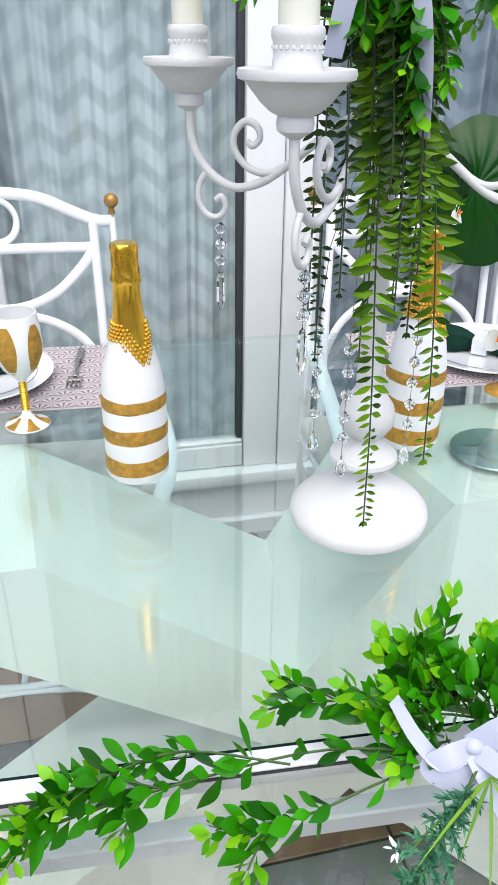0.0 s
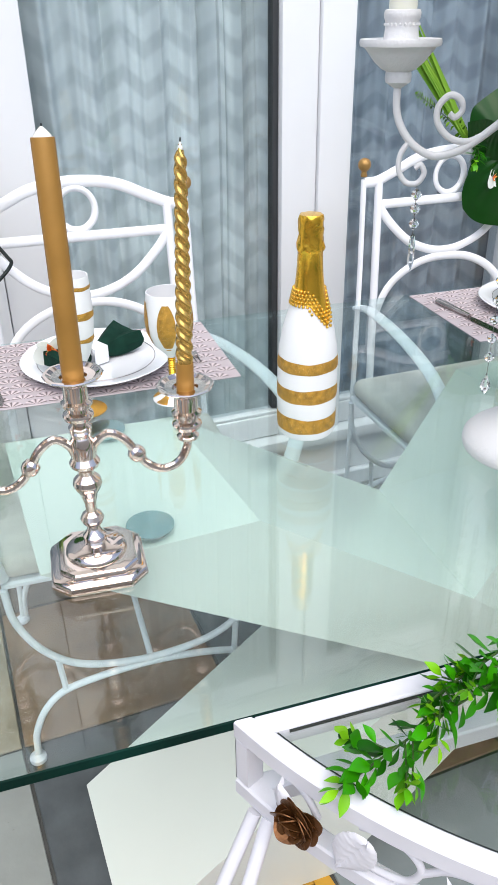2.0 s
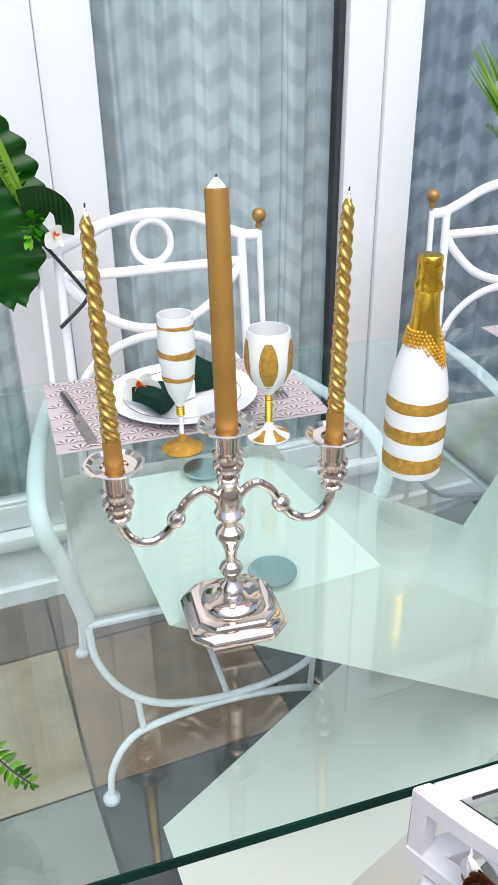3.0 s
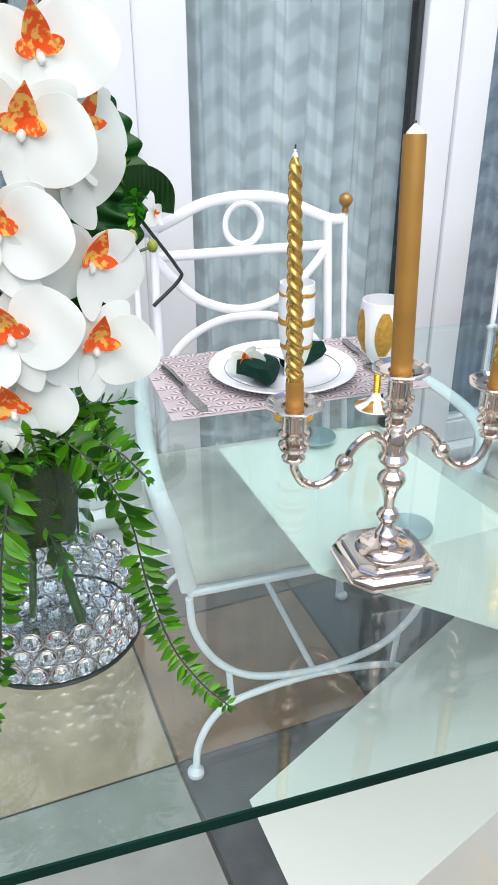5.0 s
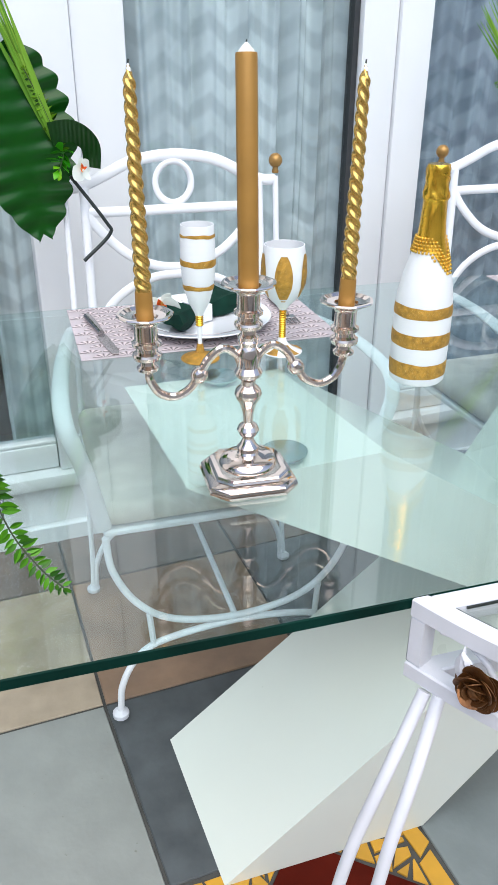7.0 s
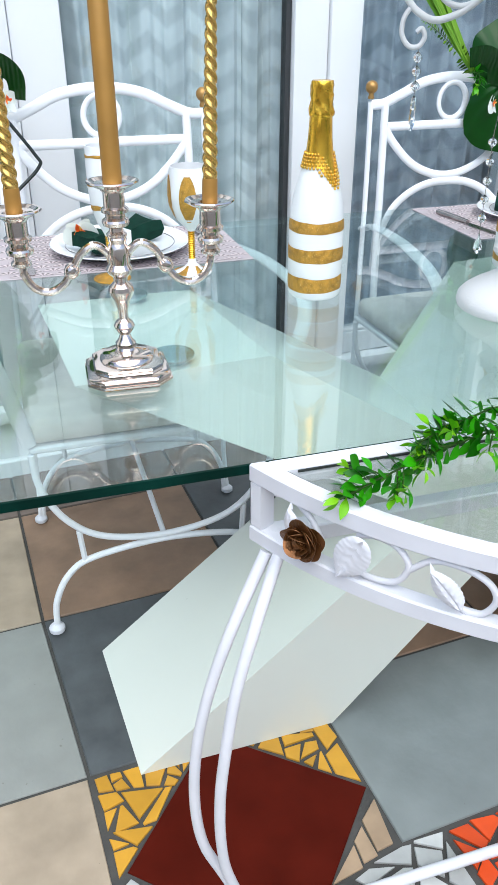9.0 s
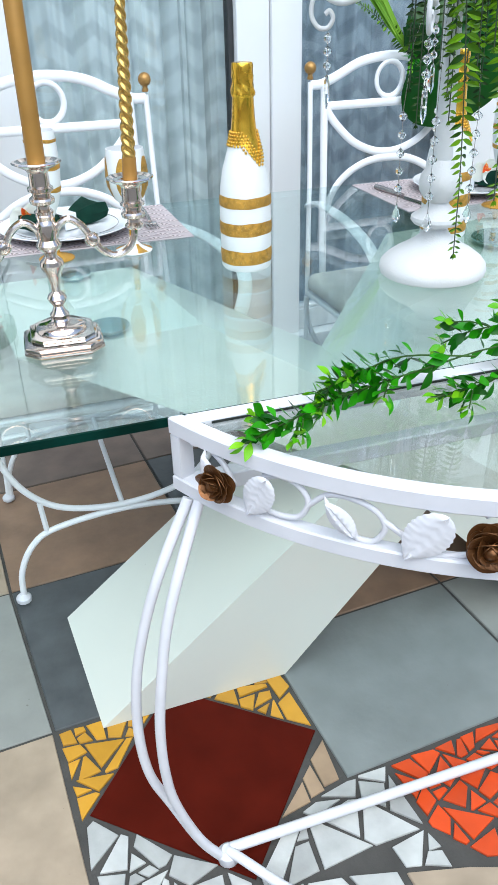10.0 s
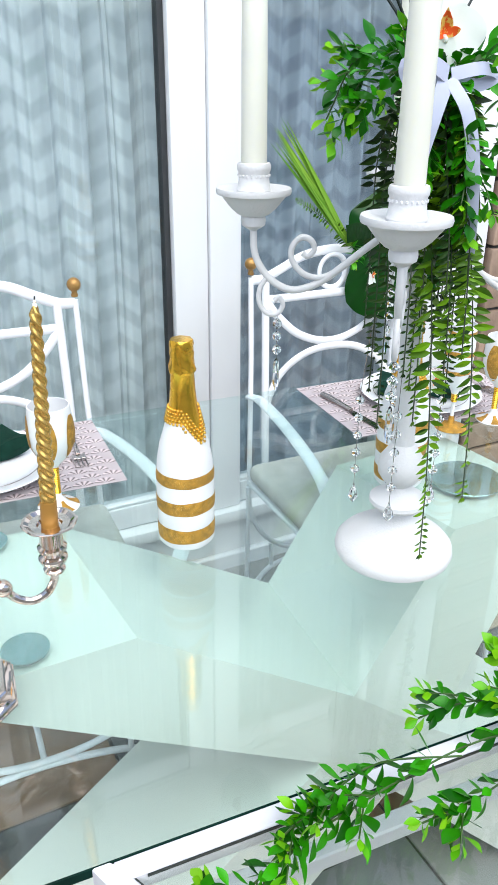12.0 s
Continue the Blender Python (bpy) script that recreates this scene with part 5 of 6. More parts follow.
def sprig(points, seed, step=0.013, size=0.026, round_=0.50, side_shoots=0, tip=3, bare=0.0):
    """A leafy box-like branch: crossed pairs of oval leaves along a stem, with pale young leaves at the tips."""
    rng = random.Random(seed)
    path = curve(points, 8)
    total, at = along(path)
    leaves, young, stems, s = [], [], [tube(path[::2] + [path[-1]], 0.0011, 5)], 0.008
    spin = rng.uniform(0, 6.28)

    def whorl(p, d, k, n, spread, into):
        nonlocal spin
        o = d.orthogonal().normalized()
        q = d.cross(o)
        for i in range(n):
            a = spin + 2 * math.pi * i / n + rng.uniform(-0.35, 0.35)
            out = o * math.cos(a) + q * math.sin(a)
            L = k * rng.uniform(0.7, 1.2)
            into.append(moved(blade(L, L * round_ * rng.uniform(0.8, 1.2), rng.uniform(0.1, 0.4), rng.uniform(-0.3, 0.5), 9, 1.3), frame_of(p + out * 0.001, out * spread * rng.uniform(0.5, 1.1) + d * rng.uniform(0.4, 1.05) + Vector((0, 0, 0.2)), d * -0.5 + out * rng.uniform(0.2, 0.8) + Vector((rng.uniform(-0.4, 0.4), -0.3, 0.6)))))
        spin += 1.57

    def shoot(p, d, k):
        whorl(p - d * k * 0.30, d, k * 0.85, 2, 0.9, young)
        whorl(p, d, k * 0.75, tip, 0.55, young)

    while s < total - 0.010:
        p, d = at(s)
        if s < bare * total and rng.random() < 0.75:
            s += step
            continue
        whorl(p, d, size * rng.uniform(0.85, 1.1) * (1 - 0.25 * s / total), 2, 1.0, leaves)
        s += step * rng.uniform(0.7, 1.25) * (1.35 - 0.6 * s / total)
    p, d = at(total)
    shoot(p, d, size * 0.8)
    for _ in range(side_shoots):
        p, d = at(total * rng.uniform(max(0.2, bare), 0.92))
        o = Vector((rng.uniform(-1, 1), rng.uniform(-1, 1), rng.uniform(-0.2, 0.6))).normalized()
        e = p + (o * 0.8 + d).normalized() * rng.uniform(0.03, 0.055)
        e.z = max(e.z, 0.754)
        stems.append(tube([p, p.lerp(e, 0.5) + Vector((0, 0, 0.004)), e], 0.0009, 5))
        for f in (0.35, 0.65):
            whorl(p.lerp(e, f), (e - p).normalized(), size * 0.85, 2, 0.8, leaves)
        shoot(e, (e - p).normalized(), size * 0.75)
    return join(*stems), join(*leaves), join(*young)


def leafy_branch(parent, geos, name="box_sprig", leaf="box_leaves", mats=(), label="bright green oval leaves"):
    s = part(name, geos[0], STEM, parent)
    part(leaf, geos[1], mats[0] if mats else BOX_LEAF, s, label, smooth=60)
    part("young_leaves", geos[2], mats[1] if mats else BOX_TIP, s, "pale yellow-green young leaves", smooth=60)
    return s


def orchid_flower(at, facing, size, roll, parent, seed, up=(0, 0, 1)):
    """A moth orchid: two broad petals, three sepals and a coloured lip."""
    rng = random.Random(seed)
    m = frame_of(at, Vector(up), facing) @ pose(0, 0, 0, 0, 0, roll)
    size *= 0.93
    back = [moved(petal(size * L, size * w, 0.16 + rng.uniform(-0.04, 0.08), base=0.3, curl=rng.uniform(-0.12, 0.0)), m @ pose(0, 0, h, 0, 0, a + rng.uniform(-7, 7)) @ pose(0, 0, 0, rng.uniform(-6, 12), rng.uniform(-8, 8), 0)) for a, L, w, h in ((180, 0.50, 0.30, 0.004), (50, 0.46, 0.33, -0.003), (-50, 0.46, 0.33, -0.003))]
    front = [moved(petal(size * 0.56, size * 0.64, 0.20 + rng.uniform(-0.05, 0.08), base=0.22, curl=rng.uniform(-0.18, -0.04)), m @ pose(0, 0, 0.002, 0, 0, a + rng.uniform(-8, 8)) @ pose(0, 0, 0, rng.uniform(0, 18), rng.uniform(-12, 12), 0)) for a in (100, -100)]
    for geo in back + front:
        phase = rng.uniform(0, 6)
        for v in geo[0]:
            v[1] += 0.0010 * math.sin(140 * v[0] + 95 * v[2] + phase)
    f = part("flower", join(*[thickened(g, 0.0007) for g in back + front]), PETAL, parent, "white moth orchid flower", smooth=60)
    lip = [moved(blade(size * 0.33, size * 0.19, 0.5, -0.25, 10, 0.55), m @ pose(0, 0.002, 0.003, 0, 0, 0) @ pose(0, 0, 0, 22, 0, 0))]
    lip += [moved(petal(size * 0.215, size * 0.13, 0.35, 8, 4, 0.5), m @ pose(0, 0.0, 0.004, 0, 0, a) @ pose(0, 0, 0, 30, 0, 0)) for a in (80, -80)]
    part("lip", join(*[thickened(g, 0.0006) for g in lip]), LIP, f, "orange and yellow streaked lip", smooth=60)
    part("column", moved(ball(size * 0.034, 10, squash=1.4), m @ Matrix.Translation((0, -0.06 * size, 0.006)) @ pose(0, 0, 0, 60, 0, 0)), PETAL, f, "white flower column", smooth=60)
    return f


def big_leaf(root, tip, face, width, teeth=9):
    """A broad wavy-edged leaf with a sunk midrib."""
    a, b = Vector(root), Vector(tip)
    L = (b - a).length
    n, q, V, F = 72, 8, [], []
    for i in range(n + 1):
        s = i / n
        w = width * 0.5 * (math.sin(math.pi * min(max(s, 0.02), 0.985) ** 0.8) ** 0.62) * (0.96 + 0.12 * abs(math.cos(math.pi * teeth * s)))
        for j in range(q + 1):
            u = 2 * j / q - 1
            V.append((u * w, s * L + 0.10 * L * abs(u) * (s - 0.6), 0.16 * w * abs(u) - 0.10 * L * (s - 0.4) ** 2 + 0.006 * math.sin(2 * math.pi * teeth * s + 2) * abs(u)))
    for i in range(n):
        F += [[i * (q + 1) + j, i * (q + 1) + j + 1, (i + 1) * (q + 1) + j + 1, (i + 1) * (q + 1) + j] for j in range(q)]
    return moved(thickened((np.array(V), F), 0.0008), frame_of(a, b - a, face))


def heart_leaf(at, size, turn):
    """A broad hanging heart-shaped leaf: lobes round the stalk's end, veins fanning out, wavy rim."""
    n, rings, V, F = 72, 8, [], []
    shape = ((-180, 0.28), (-150, 0.42), (-125, 0.68), (-90, 0.76), (-60, 0.80), (-30, 0.86), (0, 0.92), (18, 1.0), (30, 1.06), (45, 0.88), (70, 0.66), (100, 0.60), (130, 0.55), (155, 0.40), (180, 0.28))
    for k in range(rings + 1):
        f = k / rings
        for i in range(n):
            deg = -180 + 360 * i / n
            r = size * f * float(np.interp(deg, [q[0] for q in shape], [q[1] for q in shape])) * (1 + 0.018 * math.sin(9 * radians(deg)))
            a = radians(deg + turn)
            vein = 0.0065 * abs(math.sin(radians(deg) * 8)) * min(1.0, 3 * f) * (1.1 - 0.6 * f)
            V.append((r * math.cos(a), 0.035 * f * f - vein + 0.006 * f**3 * math.sin(5 * a), r * math.sin(a)))
    for k in range(rings):
        F += [[k * n + i, k * n + (i + 1) % n, (k + 1) * n + (i + 1) % n, (k + 1) * n + i] for i in range(n)]
    return moved((np.array(V), F), Matrix.Translation(at) @ pose(0, 0, 0, -8, 0, -6))


def ribbon(points, width, face, twist=0.0, thick=0.0005):
    """A flat satin band along points, its width square to face."""
    path = curve(points, 8)
    V, F, n = [], [], len(path)
    for i, p in enumerate(path):
        d = (path[min(i + 1, n - 1)] - path[max(i - 1, 0)]).normalized()
        side = Matrix.Rotation(twist * i / n, 3, d) @ d.cross(Vector(face)).normalized()
        up = side.cross(d) * thick
        V += [p - side * width / 2, p + up * 0.6, p + side * width / 2, p + side * width / 2 - up, p - up * 0.4, p - side * width / 2 - up]
    for i in range(n - 1):
        F += [[6 * i + j, 6 * i + (j + 1) % 6, 6 * i + 6 + (j + 1) % 6, 6 * i + 6 + j] for j in range(6)]
    F += [list(range(6))[::-1], [6 * (n - 1) + j for j in range(6)]]
    return np.array([tuple(v) for v in V]), F


# hanging foliage on the white candelabra
def candelabra_garland():
    g = thing("foliage_garland", pose(AX, AY, 1.343), "trailing green foliage tied with white ribbon to the candelabra top", "garland")
    rng = random.Random(21)
    top = Vector((AX, AY, 1.37))
    tips = [
        (0.238, -0.248, 0.811), (0.300, -0.242, 0.880), (0.180, -0.185, 1.030), (0.186, -0.200, 0.985),
        (0.228, -0.215, 0.990), (0.255, -0.230, 1.040), (0.280, -0.205, 1.010), (0.290, -0.170, 1.060), (0.270, -0.240, 1.080),
        (0.200, -0.225, 1.060), (0.245, -0.060, 1.070), (0.300, -0.080, 1.060), (0.285, -0.040, 1.120),
        (0.285, -0.215, 1.120), (0.262, -0.245, 1.150), (0.236, -0.240, 1.160), (0.275, -0.215, 1.140),
        (0.250, -0.215, 1.210), (0.280, -0.190, 1.190), (0.240, -0.190, 1.110), (0.262, -0.200, 1.100), (0.270, -0.180, 1.040), (0.246, -0.175, 1.020),
    ]
    for i, t in enumerate(tips):
        t = Vector(t)
        start = top + Vector((rng.uniform(-0.03, 0.03), rng.uniform(-0.03, 0.03), rng.uniform(-0.02, 0.03)))
        outw = Vector((t.x - AX, t.y - AY, 0))
        outw = outw.normalized() * max(outw.length, 0.075)
        shoulder = Vector((AX - 0.012, AY, 0)) + outw * 0.8 + Vector((0, 0, min(1.30, t.z + 0.30)))
        mid = Vector((t.x * 0.75 + shoulder.x * 0.25, t.y * 0.75 + shoulder.y * 0.25, t.z * 0.55 + shoulder.z * 0.45))
        st, lv = vine([start, start.lerp(shoulder, 0.6) + Vector((0, 0, 0.035)), shoulder, mid, t], i, *((0.0092, 0.027) if i < 2 else (0.0082, 0.0165) if t.x < 0.215 else (0.0086, 0.024)), side=(1, rng.uniform(-0.6, 0.6), 0), bare=0.03, slim=0.37)
        s = part("vine", st, DARK_STEM, g)
        # back strands and every third one: the garland's inner shade as darker leaves
        part("vine_leaves", lv, VINE_DARK_SHADED if t.x < 0.215 or t.y > -0.12 or (i > 1 and i % 3 == 0) else VINE_LEAF, s, "small pointed green leaves")
    for i, pts in enumerate((
        [(0.255, -0.16, 1.385), (0.20, -0.17, 1.405), (0.145, -0.18, 1.375), (0.112, -0.185, 1.315)],
        [(0.255, -0.16, 1.385), (0.185, -0.19, 1.385), (0.125, -0.20, 1.345)],
        [(0.275, -0.15, 1.385), (0.325, -0.16, 1.405), (0.350, -0.17, 1.375), (0.358, -0.175, 1.335)],
        [(0.275, -0.16, 1.39), (0.312, -0.185, 1.375), (0.326, -0.20, 1.335), (0.335, -0.20, 1.30)],
        [(0.262, -0.15, 1.40), (0.250, -0.20, 1.385), (0.245, -0.225, 1.34), (0.252, -0.23, 1.295)],
        [(0.262, -0.15, 1.40), (0.215, -0.21, 1.35), (0.205, -0.225, 1.28)],
        [(0.24, -0.20, 1.37), (0.245, -0.225, 1.33), (0.25, -0.236, 1.27), (0.255, -0.238, 1.215)],
        [(0.255, -0.19, 1.36), (0.272, -0.215, 1.31), (0.282, -0.222, 1.245)],
        [(0.27, -0.12, 1.40), (0.30, -0.07, 1.40), (0.32, -0.04, 1.33)],
        [(0.25, -0.12, 1.40), (0.20, -0.08, 1.40), (0.17, -0.06, 1.33)],
    )):
        leafy_branch(g, sprig(pts, 40 + i, 0.0068, 0.029, 0.52, 2))
    orchid_flower((0.243, -0.175, 1.418), (-0.3, -1, 0.25), 0.085, 10, g, 3)
    twigs = [tube(curve([(0.245, -0.14, 1.38), (0.245 + dx * 0.4, -0.15, 1.44), (0.245 + dx, -0.15 + dy, 1.53)], 5), 0.0016, 5) for dx, dy in ((-0.10, 0.0), (-0.07, -0.03), (-0.05, 0.03), (0.10, 0.02), (-0.12, 0.04))]
    part("twigs", join(*twigs), WIRE, g, "bare dark twigs")
    for pts, w, tw in (
        ([(0.218, -0.225, 1.380), (0.190, -0.235, 1.389), (0.166, -0.228, 1.387), (0.180, -0.222, 1.372), (0.216, -0.222, 1.374)], 0.017, 0.3),
        ([(0.222, -0.225, 1.380), (0.255, -0.232, 1.386), (0.283, -0.222, 1.380), (0.258, -0.222, 1.370), (0.222, -0.224, 1.376)], 0.013, -0.3),
        ([(0.220, -0.226, 1.376), (0.236, -0.240, 1.345), (0.248, -0.243, 1.300), (0.257, -0.240, 1.250), (0.262, -0.238, 1.200)], 0.014, 1.1),
        ([(0.216, -0.226, 1.376), (0.198, -0.238, 1.345), (0.186, -0.240, 1.305), (0.178, -0.236, 1.262)], 0.020, -0.5),
    ):
        part("ribbon", ribbon(pts, w, (0, -1, 0.2), tw), RIBBON, g, "white satin ribbon", smooth=60)


candelabra_garland()


# orchid arrangement in a glass vase on a crystal tray
OX, OY = -0.692, -0.225


def crystal_tray():
    t = thing("crystal_tray", pose(OX, OY, 0.75), "round mirrored tray with rows of crystal beads", "tray")
    part("mirror", lathe([(0.001, 0.0), (0.079, 0.0), (0.081, 0.002), (0.081, 0.004), (0.001, 0.0045)], 48), MIRROR, t, "mirror base", smooth=30, world=False)
    n = 24
    ring = tube([(0.0098 * a, 0, 0.0098 * b) for a, b in circle(14)], 0.0011, 5, closed=True)
    gem = moved(ball(0.0088, 10, squash=1.0), Matrix.Diagonal((1, 0.55, 1, 1)))
    first = None
    for row in range(3):
        for i in range(n):
            a = 2 * math.pi * (i + 0.5 * (row % 2)) / n
            m = Matrix.Translation((0.0815 * math.cos(a), 0.0815 * math.sin(a), 0.0155 + 0.0192 * row)) @ pose(0, 0, 0, 0, 0, math.degrees(a) + 90)
            if first is None:
                first = part("bead", gem, CRYSTAL, t, "clear faceted bead in a wire ring", smooth=20, world=False)
                v, f = join(gem, ring)
                me = bpy.data.meshes.new("bead")
                me.from_pydata([tuple(q) for q in v], [], f)
                me.materials.append(CRYSTAL)
                me.materials.append(STEEL)
                for p in me.polygons:
                    p.material_index = 0 if p.index < len(gem[1]) else 1
                    p.use_smooth = p.index >= len(gem[1])
                first.data = me
                ob = first
            else:
                ob = first.copy()
                scene.collection.objects.link(ob)
            ob.matrix_basis = m
    for z in (0.003,):
        part("rim_wire", tube([(0.0820 * a, 0.0820 * b, z) for a, b in circle(48)], 0.0024, 6, closed=True), WIRE, t, world=False)


def orchid_arrangement():
    v = thing("glass_vase", pose(OX, OY, 0.7548), "clear glass cylinder vase standing on the crystal tray", "vase")
    part("wall", lathe([(0.0455, 0.0085), (0.0455, 0.205), (0.0448, 0.2065), (0.0435, 0.205), (0.0435, 0.0085), (0.0455, 0.0085)], 40, cap=False), CLEAR, v, world=False)
    part("base", lathe([(0.001, 0.0), (0.044, 0.0), (0.0455, 0.002), (0.0455, 0.008), (0.001, 0.0082)], 40), CLEAR, v, world=False)
    t = thing("orchid_arrangement", pose(OX, OY, 0.763), "white moth orchids with trailing ferns standing in a glass vase", "flower arrangement")
    part("stalk", tube(curve([(OX + 0.025, OY - 0.012, 0.763), (OX + 0.010, OY - 0.005, 0.86), (OX, OY, 0.97), (OX + 0.008, OY + 0.012, 1.10), (OX + 0.04, OY + 0.015, 1.24), (OX + 0.06, OY, 1.31)], 6), 0.0048, 8), STEM, t)
    part("stalk", tube(curve([(OX - 0.02, OY + 0.01, 0.763), (OX - 0.01, OY, 0.86), (OX - 0.01, OY, 0.97), (OX - 0.03, OY + 0.01, 1.12), (OX - 0.03, OY, 1.25)], 6), 0.0035, 8), STEM, t)
    part("moss_wrap", moved(lathe([(0.014, 0.860), (0.032, 0.868), (0.037, 0.90), (0.037, 0.940), (0.028, 0.952)], 24), Matrix.Translation((OX, OY, 0))), surface("moss_wrap", (0.022, 0.045, 0.005), 0.8, vary=0.5, scale=60, fine=200, bump=0.6), t, "dark green wrapped stems")
    flowers = [
        ((-0.648, -0.245, 1.262), (0.05, -1, 0.10), 0.107, 8), ((-0.665, -0.262, 1.215), (-0.1, -1, 0.1), 0.107, -12),
        ((-0.640, -0.240, 1.178), (0.45, -0.9, 0.0), 0.098, 20), ((-0.692, -0.262, 1.148), (-0.1, -1, 0.12), 0.110, 4),
        ((-0.626, -0.235, 1.113), (0.35, -0.9, 0.1), 0.099, -14), ((-0.694, -0.268, 1.072), (-0.05, -1, 0.15), 0.110, 14),
        ((-0.630, -0.250, 1.050), (0.25, -1, 0.05), 0.103, -6), ((-0.700, -0.262, 1.008), (0.0, -1, 0.1), 0.099, 10),
        ((-0.625, -0.222, 1.212), (0.65, -0.75, 0.05), 0.096, -10), ((-0.755, -0.235, 1.20), (-0.5, -0.9, 0.1), 0.103, -10), ((-0.760, -0.225, 1.10), (-0.6, -0.8, 0.1), 0.103, 12),
    ]
    for i, (p, f, s, r) in enumerate(flowers):
        orchid_flower(p, f, s, r, t, 60 + i)
    for p, r in (((-0.569, -0.200, 1.113), 0.0048), ((-0.590, -0.205, 1.085), 0.0062), ((-0.586, -0.2, 1.122), 0.0050)):
        part("bud", ball(r, 10, p, 1.2), BUD, t, "small olive bud")
    part("bud_stem", join(*[tube([(-0.635, -0.215, 1.10), (-0.60, -0.205, 1.105), p], 0.0014, 5) for p in ((-0.569, -0.200, 1.113), (-0.590, -0.205, 1.085), (-0.586, -0.2, 1.122))]), STEM, t)
    part("large_leaf", big_leaf((-0.655, -0.17, 1.04), (-0.600, -0.165, 1.170), (0.2, -1, 0.2), 0.080), BIG_LEAF, t, "dark glossy green leaf", smooth=60)
    part("large_leaf", big_leaf((-0.705, -0.235, 1.03), (-0.738, -0.262, 1.16), (0.1, -1, 0.2), 0.05), BIG_LEAF, t, "dark glossy green leaf", smooth=60)
    # ferns over the rim
    ferns = [
        [(-0.690, -0.230, 0.945), (-0.668, -0.285, 0.985), (-0.640, -0.312, 0.965), (-0.622, -0.325, 0.925), (-0.613, -0.330, 0.862), (-0.598, -0.345, 0.805), (-0.576, -0.362, 0.770), (-0.557, -0.374, 0.752)],
        [(-0.690, -0.235, 0.950), (-0.705, -0.300, 0.970), (-0.722, -0.325, 0.920), (-0.738, -0.340, 0.820), (-0.752, -0.350, 0.770), (-0.772, -0.375, 0.756)],
        [(-0.690, -0.230, 0.950), (-0.655, -0.270, 0.978), (-0.625, -0.285, 0.970), (-0.602, -0.295, 0.945)],
        [(-0.700, -0.225, 0.950), (-0.745, -0.270, 0.985), (-0.775, -0.285, 0.94), (-0.79, -0.29, 0.86)],
        [(-0.690, -0.235, 0.950), (-0.720, -0.305, 0.972), (-0.752, -0.315, 0.930), (-0.765, -0.318, 0.84)],
        [(-0.690, -0.21, 0.950), (-0.65, -0.20, 0.985), (-0.625, -0.195, 0.95), (-0.615, -0.195, 0.89)],
    ]
    for i, pts in enumerate(ferns):
        st, lv = vine(pts, 80 + i, 0.0052, 0.0245, side=(1, 0.4 * (i % 3 - 1), 0), bare=0.02, slim=0.42)
        s = part("fern_stem", st, DARK_STEM, t)
        part("fern_leaves", lv, FERN_LEAF, s, "pointed green fern leaflets")
    for i in range(9):
        a = -2.6 + 0.55 * i
        e = Vector((OX + 0.085 * math.cos(a), OY + 0.085 * math.sin(a) - 0.01, 0.952 + 0.016 * (i % 3)))
        leafy_branch(t, sprig([(OX, OY, 0.945), (OX + 0.04 * math.cos(a), OY + 0.04 * math.sin(a), 0.978), tuple(e)], 100 + i, 0.0065, 0.022, 0.36), "leafy_stem", "leaf_tuft", (FERN_LEAF, BOX_LEAF), "bright green leaves")
    for i in range(5):
        a = 1.2 * i
        pts = [(OX + 0.02 * math.cos(a), OY + 0.02 * math.sin(a), 0.945), (OX + 0.033 * math.cos(a), OY + 0.033 * math.sin(a), 0.90), (OX + 0.036 * math.cos(a + 0.4), OY + 0.036 * math.sin(a + 0.4), 0.845)]
        leafy_branch(t, sprig(pts, 120 + i, 0.010, 0.026, 0.36), "leafy_stem", "leaf_tuft", (FERN_LEAF, BOX_LEAF), "bright green leaves")


crystal_tray()
orchid_arrangement()


